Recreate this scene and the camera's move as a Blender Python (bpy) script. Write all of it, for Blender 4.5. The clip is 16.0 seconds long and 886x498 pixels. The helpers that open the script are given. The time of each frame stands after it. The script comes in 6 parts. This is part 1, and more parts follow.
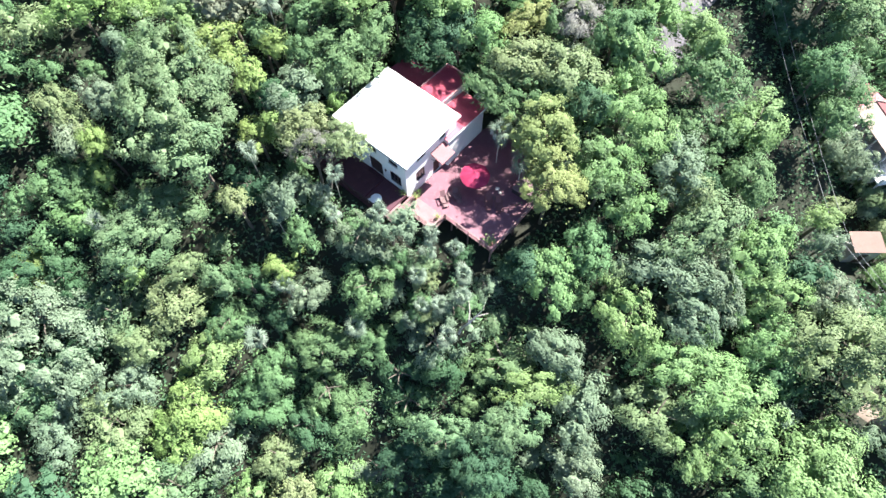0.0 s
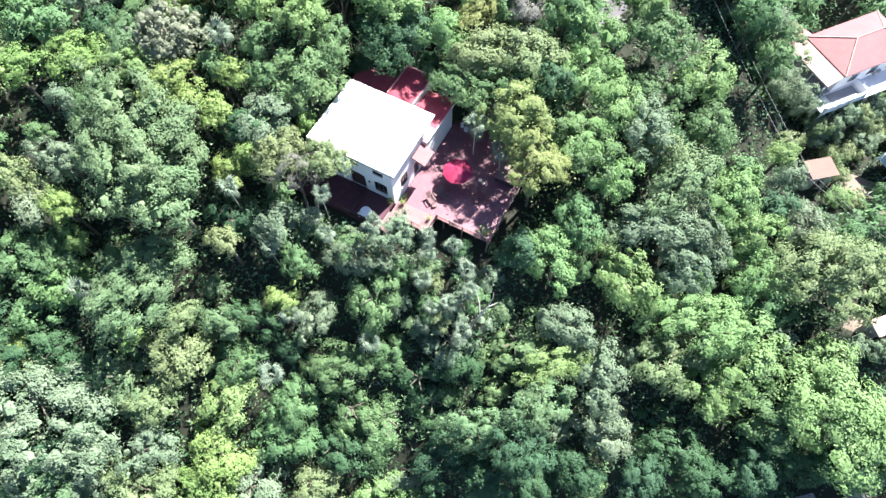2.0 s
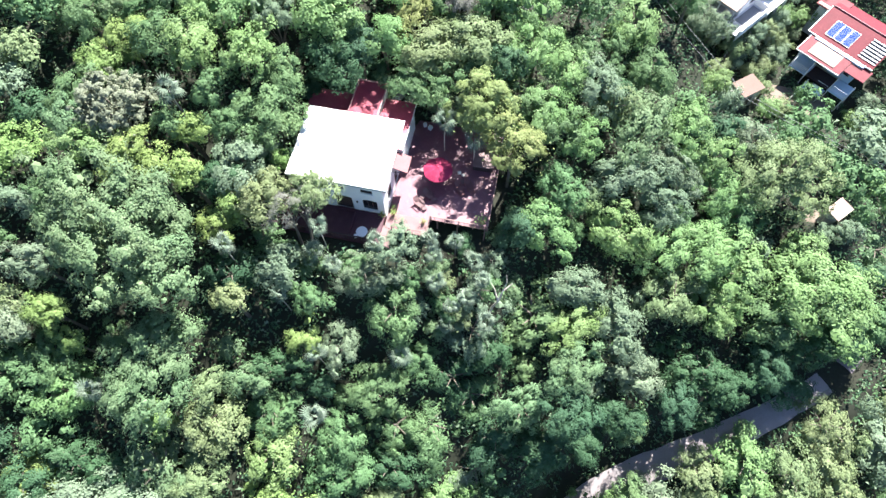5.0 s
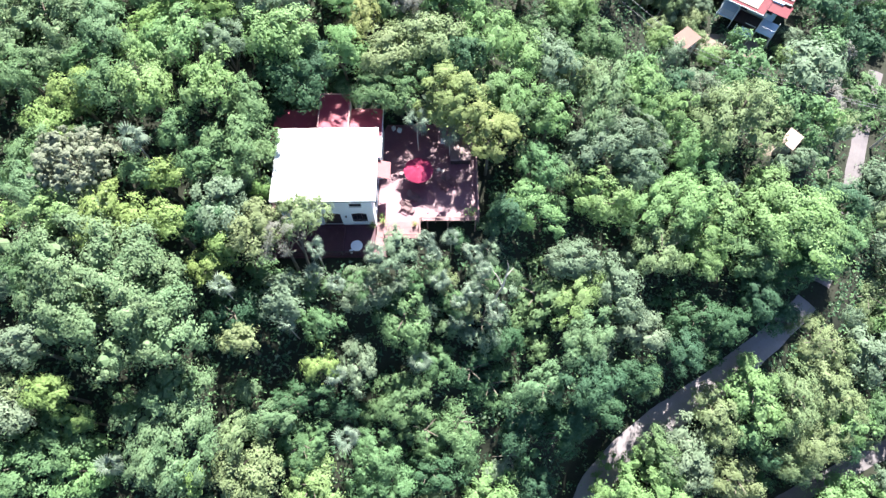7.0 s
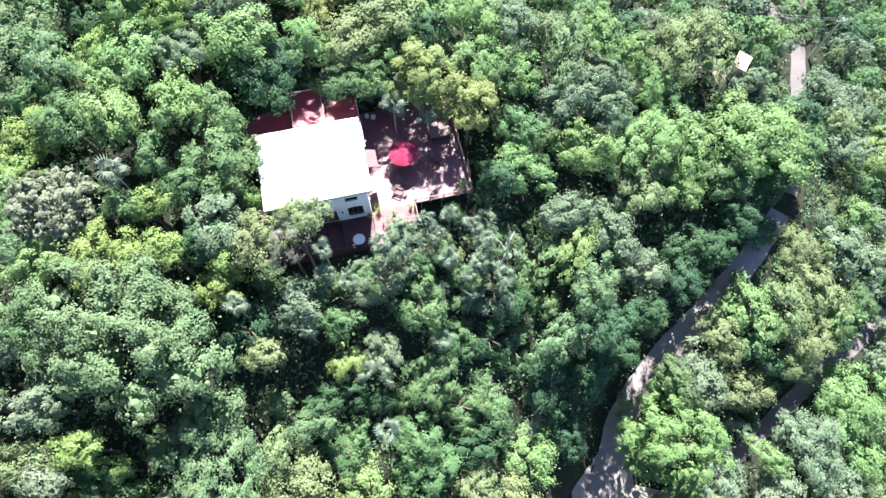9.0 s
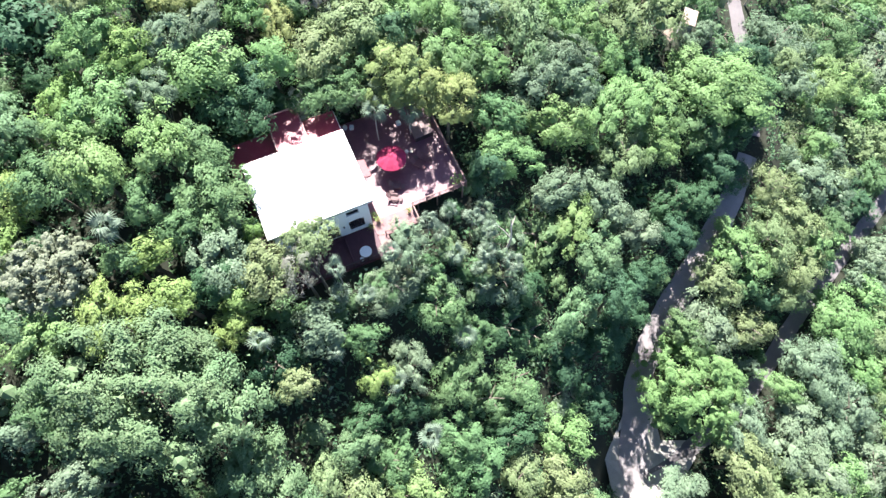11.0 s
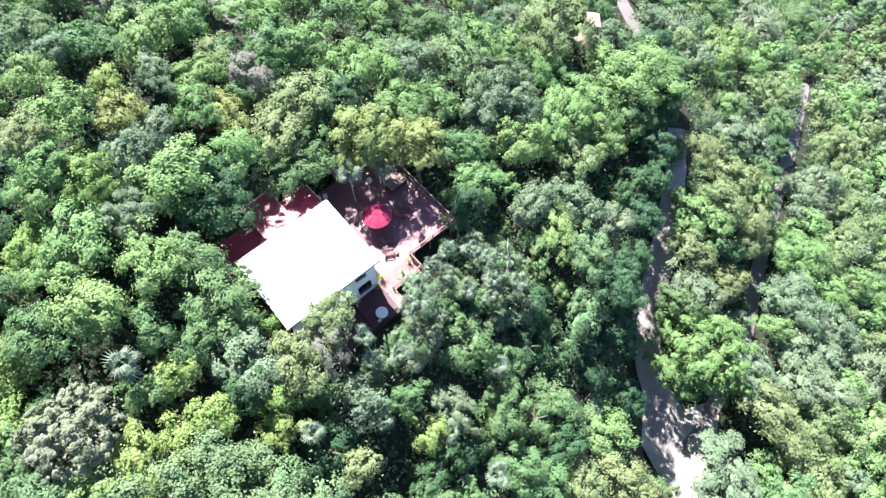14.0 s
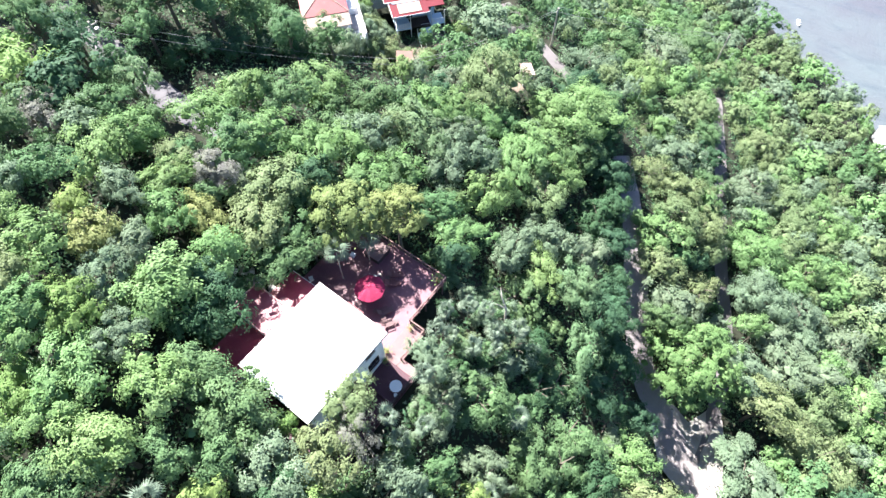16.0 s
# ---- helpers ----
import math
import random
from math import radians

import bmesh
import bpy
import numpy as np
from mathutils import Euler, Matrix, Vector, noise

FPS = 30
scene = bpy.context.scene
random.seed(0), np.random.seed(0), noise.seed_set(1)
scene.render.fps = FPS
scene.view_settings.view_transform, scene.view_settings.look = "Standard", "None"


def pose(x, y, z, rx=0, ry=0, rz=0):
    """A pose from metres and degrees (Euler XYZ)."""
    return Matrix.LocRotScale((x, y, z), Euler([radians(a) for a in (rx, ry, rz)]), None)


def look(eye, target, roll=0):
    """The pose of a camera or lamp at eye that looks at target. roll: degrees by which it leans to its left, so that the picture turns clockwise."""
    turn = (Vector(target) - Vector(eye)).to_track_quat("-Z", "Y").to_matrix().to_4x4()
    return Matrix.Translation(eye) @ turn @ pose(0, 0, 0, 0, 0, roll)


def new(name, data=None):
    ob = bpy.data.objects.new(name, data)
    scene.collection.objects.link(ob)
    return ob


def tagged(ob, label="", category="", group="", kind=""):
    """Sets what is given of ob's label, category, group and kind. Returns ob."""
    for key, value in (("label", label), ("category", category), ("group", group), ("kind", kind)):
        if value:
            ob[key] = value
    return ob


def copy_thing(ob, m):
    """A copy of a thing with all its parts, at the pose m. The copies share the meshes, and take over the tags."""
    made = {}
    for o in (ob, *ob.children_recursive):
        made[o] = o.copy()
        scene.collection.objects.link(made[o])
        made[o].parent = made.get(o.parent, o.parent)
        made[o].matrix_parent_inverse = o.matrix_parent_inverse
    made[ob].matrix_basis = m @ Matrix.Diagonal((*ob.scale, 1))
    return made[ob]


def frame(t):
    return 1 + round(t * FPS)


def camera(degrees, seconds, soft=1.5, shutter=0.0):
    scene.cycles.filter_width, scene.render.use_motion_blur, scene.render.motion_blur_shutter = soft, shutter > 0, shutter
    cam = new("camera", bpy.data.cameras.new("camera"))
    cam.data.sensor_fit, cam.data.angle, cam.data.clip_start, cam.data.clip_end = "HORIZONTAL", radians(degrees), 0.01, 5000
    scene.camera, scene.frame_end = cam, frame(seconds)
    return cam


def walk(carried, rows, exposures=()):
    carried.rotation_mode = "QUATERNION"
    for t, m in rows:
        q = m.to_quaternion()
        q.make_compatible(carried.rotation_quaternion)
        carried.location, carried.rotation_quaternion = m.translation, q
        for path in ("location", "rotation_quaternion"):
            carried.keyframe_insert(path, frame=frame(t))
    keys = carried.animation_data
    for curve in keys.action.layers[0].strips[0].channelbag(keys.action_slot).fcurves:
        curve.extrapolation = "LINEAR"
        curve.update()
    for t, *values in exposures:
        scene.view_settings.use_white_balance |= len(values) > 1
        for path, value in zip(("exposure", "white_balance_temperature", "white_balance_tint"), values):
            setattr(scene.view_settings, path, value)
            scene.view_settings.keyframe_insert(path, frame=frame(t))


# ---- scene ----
cam = camera(78.13, 16.0, soft=1.45)
# seconds, eye x, y, z, pitch, yaw
ROWS = [
    (0.0, 22.99, -21.29, 50.81, -63.71, 40.47),
    (0.5, 21.85, -21.97, 51.01, -63.93, 37.36),
    (1.0, 20.73, -22.66, 51.20, -64.08, 34.07),
    (1.5, 19.63, -23.29, 51.36, -64.20, 31.04),
    (2.0, 18.54, -23.88, 51.54, -64.43, 28.45),
    (2.5, 17.41, -24.43, 51.74, -64.60, 25.86),
    (3.0, 16.25, -24.93, 51.95, -64.59, 22.94),
    (3.5, 15.05, -25.40, 52.16, -64.59, 19.69),
    (4.0, 13.78, -25.77, 52.33, -64.80, 16.93),
    (6.5, 7.57, -26.75, 52.55, -65.27, 2.67),
    (7.0, 6.33, -26.79, 52.50, -65.34, -0.65),
    (7.5, 5.08, -26.83, 52.45, -66.22, -3.61),
    (8.0, 3.77, -26.81, 52.40, -67.33, -6.54),
    (8.5, 2.45, -26.74, 52.39, -67.31, -9.56),
    (9.0, 1.09, -26.60, 52.37, -67.29, -12.61),
    (11.5, -4.91, -24.45, 52.02, -67.49, -26.79),
    (12.0, -6.01, -23.80, 52.10, -67.56, -29.79),
    (12.5, -7.10, -23.08, 52.20, -67.20, -32.62),
    (13.0, -8.16, -22.29, 52.29, -66.47, -35.81),
    (13.5, -9.16, -21.46, 52.41, -64.97, -38.70),
    (14.0, -10.07, -20.60, 52.52, -63.59, -41.17),
    (14.5, -10.92, -19.68, 52.61, -62.15, -43.95),
    (15.0, -11.73, -18.63, 52.70, -60.75, -46.85),
    (15.5, -12.47, -17.53, 52.80, -59.40, -49.91),
    (16.0, -13.18, -16.42, 52.84, -57.88, -52.96),
]
walk(cam, [(t, pose(x, y, z, 90 + pitch, 0, yaw)) for t, x, y, z, pitch, yaw in ROWS])

# ---- world, sun, exposure ----
SUN_AZ, SUN_EL = 14.0, 49.0      # degrees east of +y, above the horizon
world = bpy.data.worlds.new("sky")
scene.world = world
world.use_nodes = True
sky = world.node_tree.nodes.new("ShaderNodeTexSky")
sky.sky_type = "NISHITA"
sky.sun_disc = False
sky.ozone_density = 6.5
sky.sun_elevation, sky.sun_rotation = radians(SUN_EL), radians(SUN_AZ)
background = world.node_tree.nodes["Background"]
world.node_tree.links.new(sky.outputs[0], background.inputs[0])
background.inputs[1].default_value = 0.050
sun = new("sun", bpy.data.lights.new("sun", "SUN"))
sun.data.energy, sun.data.angle, sun.data.color = 4.75, radians(0.53), (1.0, 0.97, 0.93)
toward = Vector((math.sin(radians(SUN_AZ)) * math.cos(radians(SUN_EL)), math.cos(radians(SUN_AZ)) * math.cos(radians(SUN_EL)), math.sin(radians(SUN_EL))))
sun.matrix_world = look(toward * 100, (0, 0, 0))
scene.view_settings.exposure = 2.28


# ---- materials ----
def nodes_of(name):
    m = bpy.data.materials.new(name)
    m.use_nodes = True
    t = m.node_tree
    return m, t, t.nodes["Principled BSDF"]


def noise_node(t, scale, detail=4.0, rough=0.6, coord="Object"):
    c = t.nodes.new("ShaderNodeTexCoord")
    n = t.nodes.new("ShaderNodeTexNoise")
    n.inputs["Scale"].default_value, n.inputs["Detail"].default_value, n.inputs["Roughness"].default_value = scale, detail, rough
    t.links.new(c.outputs[coord], n.inputs["Vector"])
    return n


def mixed(t, fac, a, b, blend="MIX"):
    """A colour mix; a and b are colours or sockets, fac a socket or number."""
    m = t.nodes.new("ShaderNodeMix")
    m.data_type, m.blend_type = "RGBA", blend
    for sock, v in ((m.inputs[0], fac), (m.inputs[6], a), (m.inputs[7], b)):
        if hasattr(v, "is_linked"):
            t.links.new(v, sock)
        else:
            sock.default_value = v if isinstance(v, (int, float)) else (*v, 1.0)
    return m.outputs[2]


def ramp(t, socket, lo, hi, out_lo=0.0, out_hi=1.0):
    r = t.nodes.new("ShaderNodeMapRange")
    t.links.new(socket, r.inputs[0])
    for i, v in enumerate((lo, hi, out_lo, out_hi)):
        r.inputs[i + 1].default_value = v
    return r.outputs[0]


def surface(name, a, b, rough=0.7, scale=1.2, fine=18.0, bump=0.15, metal=0.0, dirt=None, spec=0.4):
    """A two-scale surface: colours a and b in large patches, fine grain in value and relief, stains in colour dirt."""
    m, t, p = nodes_of(name)
    big, small = noise_node(t, scale), noise_node(t, fine, 3.0)
    col = mixed(t, ramp(t, big.outputs[0], 0.35, 0.65), a, b)
    col = mixed(t, ramp(t, small.outputs[0], 0.3, 0.7, 0.0, 0.35), col, tuple(v * 0.6 for v in a))
    if dirt:
        stain = noise_node(t, scale * 2.3, 6.0, 0.7)
        col = mixed(t, ramp(t, stain.outputs[0], 0.55, 0.75, 0.0, 0.7), col, dirt)
    t.links.new(col, p.inputs["Base Color"])
    t.links.new(ramp(t, small.outputs[0], 0.2, 0.8, rough - 0.1, min(1.0, rough + 0.1)), p.inputs["Roughness"])
    p.inputs["Metallic"].default_value = metal
    p.inputs["Specular IOR Level"].default_value = spec
    b_node = t.nodes.new("ShaderNodeBump")
    b_node.inputs["Strength"].default_value, b_node.inputs["Distance"].default_value = bump, 0.03
    t.links.new(small.outputs[0], b_node.inputs["Height"])
    t.links.new(b_node.outputs[0], p.inputs["Normal"])
    return m


def leaf(name, a, b, tip, rough=0.6, through_light=0.27, spec=0.12):
    """Leaves: a to b leaf by leaf and patch by patch over the woods, some tips in a third colour; thin, so that light comes through."""
    m, t, p = nodes_of(name)
    geo = t.nodes.new("ShaderNodeNewGeometry")
    info = t.nodes.new("ShaderNodeObjectInfo")
    patch = t.nodes.new("ShaderNodeTexNoise")
    patch.inputs["Scale"].default_value, patch.inputs["Detail"].default_value = 0.35, 3.0
    t.links.new(geo.outputs["Position"], patch.inputs["Vector"])
    col = mixed(t, ramp(t, patch.outputs[0], 0.35, 0.65), a, b)
    col = mixed(t, ramp(t, geo.outputs["Random Per Island"], 0.72, 1.0, 0.0, 0.36), col, tip)
    col = mixed(t, ramp(t, info.outputs["Random"], 0.0, 1.0, 0.0, 0.35), col, b)
    shade = t.nodes.new("ShaderNodeHueSaturation")
    t.links.new(ramp(t, geo.outputs["Random Per Island"], 0.0, 1.0, 1.06, 1.22), shade.inputs["Value"])
    t.links.new(ramp(t, info.outputs["Random"], 0.0, 1.0, 0.465, 0.501), shade.inputs["Hue"])
    shade.inputs["Saturation"].default_value = 1.0
    t.links.new(col, shade.inputs["Color"])
    t.links.new(shade.outputs[0], p.inputs["Base Color"])
    p.inputs["Roughness"].default_value, p.inputs["Specular IOR Level"].default_value = rough, spec
    thin = t.nodes.new("ShaderNodeBsdfTranslucent")
    t.links.new(shade.outputs[0], thin.inputs[0])
    mix = t.nodes.new("ShaderNodeMixShader")
    mix.inputs[0].default_value = through_light
    t.links.new(p.outputs[0], mix.inputs[1])
    t.links.new(thin.outputs[0], mix.inputs[2])
    t.links.new(mix.outputs[0], t.nodes["Material Output"].inputs[0])
    return m


LEAF = {
    "G": leaf("leaf_mid_green", (0.078, 0.160, 0.075), (0.112, 0.210, 0.095), (0.175, 0.255, 0.145)),
    "L": leaf("leaf_light_green", (0.120, 0.235, 0.085), (0.160, 0.275, 0.118), (0.230, 0.315, 0.185)),
    "Y": leaf("leaf_yellow_green", (0.138, 0.240, 0.078), (0.174, 0.282, 0.098), (0.256, 0.338, 0.155)),
    "B": leaf("leaf_blue_green", (0.092, 0.178, 0.090), (0.130, 0.216, 0.112), (0.215, 0.268, 0.172)),
    "P": leaf("leaf_pale_green", (0.122, 0.188, 0.115), (0.162, 0.228, 0.150), (0.205, 0.268, 0.190)),
    "O": leaf("leaf_olive", (0.168, 0.228, 0.088), (0.198, 0.256, 0.104), (0.248, 0.294, 0.150)),
    "K": leaf("leaf_grey_green", (0.176, 0.208, 0.140), (0.204, 0.236, 0.166), (0.240, 0.268, 0.202)),
    # a dark green of its own, deepened to carry shade as well
    "D": leaf("leaf_dark_and_shaded_green", (0.043, 0.098, 0.057), (0.062, 0.126, 0.072), (0.118, 0.176, 0.113)),
    "W": leaf("leaf_grey_twig", (0.160, 0.180, 0.132), (0.196, 0.190, 0.180), (0.258, 0.226, 0.262)),
    "E": leaf("leaf_pale_yellow", (0.134, 0.200, 0.093), (0.170, 0.235, 0.118), (0.236, 0.275, 0.177)),
    "R": leaf("leaf_round_tree", (0.104, 0.232, 0.090), (0.134, 0.268, 0.106), (0.195, 0.310, 0.152)),
    "S": leaf("leaf_silver_palm", (0.138, 0.196, 0.138), (0.172, 0.230, 0.172), (0.235, 0.292, 0.245), rough=0.55),
}
BARK = surface("bark", (0.12, 0.10, 0.08), (0.19, 0.165, 0.135), 0.9, 2.0, 14.0, 0.5)
PALE_BARK = surface("pale_bark", (0.42, 0.38, 0.33), (0.55, 0.50, 0.45), 0.85, 3.0, 20.0, 0.4)
# very dark base: shade between the crowns is put into the soil colour
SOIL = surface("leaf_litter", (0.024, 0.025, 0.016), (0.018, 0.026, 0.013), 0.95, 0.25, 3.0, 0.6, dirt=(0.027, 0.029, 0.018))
ROAD = surface("gravel_road", (0.285, 0.25, 0.26), (0.335, 0.30, 0.305), 0.95, 0.5, 9.0, 0.4, dirt=(0.24, 0.205, 0.19))
# darkened copy of the lane gravel
DIMMED_GRAVEL = surface("dimmed_gravel", (0.155, 0.137, 0.145), (0.19, 0.17, 0.175), 0.95, 0.5, 9.0, 0.4, dirt=(0.16, 0.135, 0.125))
# lighter copy of the lane gravel, with the sun on the bend in its colour
SUNLIT_GRAVEL = surface("sunlit_gravel", (0.36, 0.33, 0.31), (0.44, 0.41, 0.39), 0.95, 0.5, 9.0, 0.4, dirt=(0.24, 0.21, 0.19))
# dark grey that carries the tree shade lying on the upper lane
SHADED_LANE = surface("shaded_lane_surface", (0.125, 0.118, 0.132), (0.155, 0.147, 0.162), 0.9, 0.6, 10.0, 0.3, dirt=(0.18, 0.16, 0.15))
YARD = surface("pale_dirt", (0.22, 0.17, 0.14), (0.16, 0.13, 0.10), 0.95, 0.4, 5.0, 0.5, dirt=(0.13, 0.13, 0.07))
WHITE_ROOF = surface("white_roof_coating", (0.84, 0.84, 0.83), (0.80, 0.80, 0.79), 0.55, 0.4, 6.0, 0.05, dirt=(0.74, 0.74, 0.72))
WHITE_WALL = surface("white_render", (0.88, 0.88, 0.89), (0.85, 0.85, 0.87), 0.8, 0.7, 14.0, 0.08, dirt=(0.76, 0.76, 0.78))
RED_ROOF = surface("red_roof_paint", (0.32, 0.050, 0.084), (0.27, 0.040, 0.070), 0.44, 0.7, 9.0, 0.1, dirt=(0.34, 0.10, 0.115), spec=0.5)
RED_SHEET = surface("red_metal_sheet", (0.160, 0.018, 0.030), (0.132, 0.015, 0.025), 0.6, 0.7, 9.0, 0.1, dirt=(0.20, 0.036, 0.046), spec=0.2)
PINK_ROOF = surface("faded_red_roof", (0.34, 0.115, 0.118), (0.30, 0.095, 0.10), 0.55, 0.6, 8.0, 0.1, dirt=(0.36, 0.16, 0.16))
TRIM = surface("faded_pink_trim", (0.52, 0.30, 0.30), (0.46, 0.25, 0.25), 0.6, 1.5, 14.0, 0.1)
TERRACOTTA = surface("terracotta", (0.34, 0.14, 0.12), (0.29, 0.11, 0.095), 0.8, 2.0, 16.0, 0.2)
AWNING = surface("pink_awning", (0.27, 0.115, 0.122), (0.24, 0.098, 0.105), 0.7, 1.2, 12.0, 0.2)
RED_TILE = surface("dark_red_floor", (0.085, 0.028, 0.042), (0.068, 0.023, 0.035), 0.6, 0.8, 10.0, 0.15, dirt=(0.12, 0.06, 0.07))
DECK = surface("red_stained_boards", (0.215, 0.080, 0.108), (0.172, 0.062, 0.086), 0.52, 0.9, 10.0, 0.15, dirt=(0.27, 0.17, 0.185), spec=0.6)
# paler copy of the deck boards, with direct sun put into the colour
DECK_SUNLIT = surface("sunlit_boards", (0.27, 0.165, 0.168), (0.225, 0.132, 0.136), 0.8, 1.1, 12.0, 0.2, dirt=(0.20, 0.11, 0.115))
RAIL = surface("weathered_rail", (0.27, 0.17, 0.16), (0.20, 0.12, 0.115), 0.8, 2.0, 16.0, 0.2)
UMBRELLA = surface("red_canvas", (0.32, 0.020, 0.075), (0.27, 0.016, 0.062), 0.8, 1.5, 25.0, 0.15, dirt=(0.36, 0.06, 0.12))
DARK_WOOD = surface("dark_wood", (0.06, 0.035, 0.035), (0.045, 0.028, 0.028), 0.6, 2.0, 16.0, 0.2)
CHAIR_WOOD = surface("chair_wood", (0.155, 0.088, 0.092), (0.195, 0.118, 0.120), 0.7, 2.0, 16.0, 0.2)
CHAIR_RED = surface("worn_red_chair_wood", (0.22, 0.090, 0.092), (0.18, 0.072, 0.075), 0.7, 2.0, 16.0, 0.2)
CREAM = surface("cream_cloth", (0.72, 0.64, 0.58), (0.66, 0.57, 0.52), 0.9, 2.0, 20.0, 0.1)
CREAM_ROOF = surface("cream_metal_roof", (0.44, 0.335, 0.29), (0.39, 0.29, 0.25), 0.7, 0.5, 8.0, 0.1, dirt=(0.20, 0.13, 0.11), spec=0.15)
WHITE_PAINT = surface("white_paint", (0.80, 0.80, 0.81), (0.76, 0.76, 0.78), 0.5, 1.0, 20.0, 0.05)
BLUE_PAINT = surface("pale_blue_paint", (0.58, 0.73, 0.88), (0.53, 0.67, 0.83), 0.6, 0.8, 14.0, 0.1)
CONCRETE = surface("concrete", (0.42, 0.40, 0.38), (0.34, 0.33, 0.31), 0.9, 0.8, 9.0, 0.3, dirt=(0.24, 0.23, 0.21))
METAL = surface("grey_metal", (0.45, 0.45, 0.46), (0.38, 0.38, 0.40), 0.4, 2.0, 20.0, 0.05, metal=0.8)
CABLE = surface("cable", (0.30, 0.30, 0.31), (0.25, 0.25, 0.26), 0.6, 2.0, 20.0, 0.0)
HUT_ROOF = surface("tan_sheet_roof", (0.215, 0.145, 0.122), (0.195, 0.128, 0.108), 0.75, 0.8, 9.0, 0.1, dirt=(0.17, 0.105, 0.085), spec=0.12)
BALCONY = surface("grey_blue_floor", (0.25, 0.265, 0.295), (0.215, 0.23, 0.26), 0.7, 0.8, 9.0, 0.1, dirt=(0.18, 0.19, 0.21))
VINYL = surface("spa_cover_vinyl", (0.20, 0.118, 0.122), (0.25, 0.155, 0.155), 0.55, 1.4, 14.0, 0.1)


def glass_dark(name):
    m, t, p = nodes_of(name)
    n = noise_node(t, 3.0)
    t.links.new(mixed(t, n.outputs[0], (0.012, 0.014, 0.018), (0.03, 0.03, 0.035)), p.inputs["Base Color"])
    p.inputs["Roughness"].default_value, p.inputs["Specular IOR Level"].default_value = 0.08, 0.6
    return m


def solar_cells(name):
    m, t, p = nodes_of(name)
    c = t.nodes.new("ShaderNodeTexCoord")
    b = t.nodes.new("ShaderNodeTexBrick")
    b.offset = 0.0
    for k, v in (("Scale", 1.0), ("Brick Width", 0.16), ("Row Height", 0.16), ("Mortar Size", 0.006)):
        b.inputs[k].default_value = v
    b.inputs["Color1"].default_value, b.inputs["Color2"].default_value = (0.02, 0.05, 0.20, 1), (0.025, 0.06, 0.23, 1)
    b.inputs["Mortar"].default_value = (0.35, 0.38, 0.45, 1)
    t.links.new(c.outputs["Object"], b.inputs["Vector"])
    t.links.new(b.outputs[0], p.inputs["Base Color"])
    p.inputs["Roughness"].default_value = 0.15
    return m


def sea_water(name):
    m, t, p = nodes_of(name)
    big, small = noise_node(t, 0.03, 3.0), noise_node(t, 0.55, 6.0, 0.7)
    streak = noise_node(t, 0.22, 5.0, 0.65)
    squash = t.nodes.new("ShaderNodeMapping")
    squash.inputs["Rotation"].default_value, squash.inputs["Scale"].default_value = (0, 0, 0.6), (1.0, 0.28, 1.0)
    t.links.new(t.nodes.new("ShaderNodeTexCoord").outputs["Object"], squash.inputs["Vector"])
    t.links.new(squash.outputs[0], streak.inputs["Vector"])
    water = mixed(t, ramp(t, big.outputs[0], 0.35, 0.65), (0.098, 0.100, 0.118), (0.118, 0.142, 0.150))
    t.links.new(mixed(t, ramp(t, streak.outputs[0], 0.5, 0.72, 0.0, 0.6), water, (0.060, 0.078, 0.100)), p.inputs["Base Color"])
    p.inputs["Roughness"].default_value = 0.32
    b = t.nodes.new("ShaderNodeBump")
    b.inputs["Strength"].default_value, b.inputs["Distance"].default_value = 0.6, 0.35
    t.links.new(small.outputs[0], b.inputs["Height"])
    t.links.new(b.outputs[0], p.inputs["Normal"])
    return m


GLASS, SOLAR, SEA = glass_dark("dark_window_glass"), solar_cells("solar_cells"), sea_water("sea_water")


# ---- building helpers ----
def part(name, bm, material, parent=None, label="", smooth=False):
    """Links a bmesh as one mesh object, under a thing or a part if one is given."""
    me = bpy.data.meshes.new(name)
    bm.to_mesh(me)
    bm.free()
    me.materials.append(material)
    if smooth:
        me.polygons.foreach_set("use_smooth", [True] * len(me.polygons))
    ob = new(name, me)
    if parent is not None:
        ob.parent = parent
    if label:
        tagged(ob, label)
    return ob


def shared(name, mesh, m, parent):
    """One more piece on a mesh that exists already."""
    ob = new(name, mesh)
    ob.parent = parent
    ob.matrix_basis = m
    return ob


def thing(name, m, label, category, group="", kind=""):
    ob = new(name)
    ob.empty_display_size = 0.2
    ob.matrix_basis = m
    return tagged(ob, label, category, group, kind)


def box(bm, x0, y0, z0, x1, y1, z1, bevel=0.0):
    made = bmesh.ops.create_cube(bm, size=1.0)["verts"]
    for v in made:
        v.co = Vector((x0 + (v.co.x + 0.5) * (x1 - x0), y0 + (v.co.y + 0.5) * (y1 - y0), z0 + (v.co.z + 0.5) * (z1 - z0)))
    if bevel:
        edges = list({e for v in made for e in v.link_edges})
        bmesh.ops.bevel(bm, geom=edges, offset=bevel, segments=1, affect="EDGES", profile=0.5)
    return bm


def boxed(x0, y0, z0, x1, y1, z1, bevel=0.0):
    return box(bmesh.new(), x0, y0, z0, x1, y1, z1, bevel)


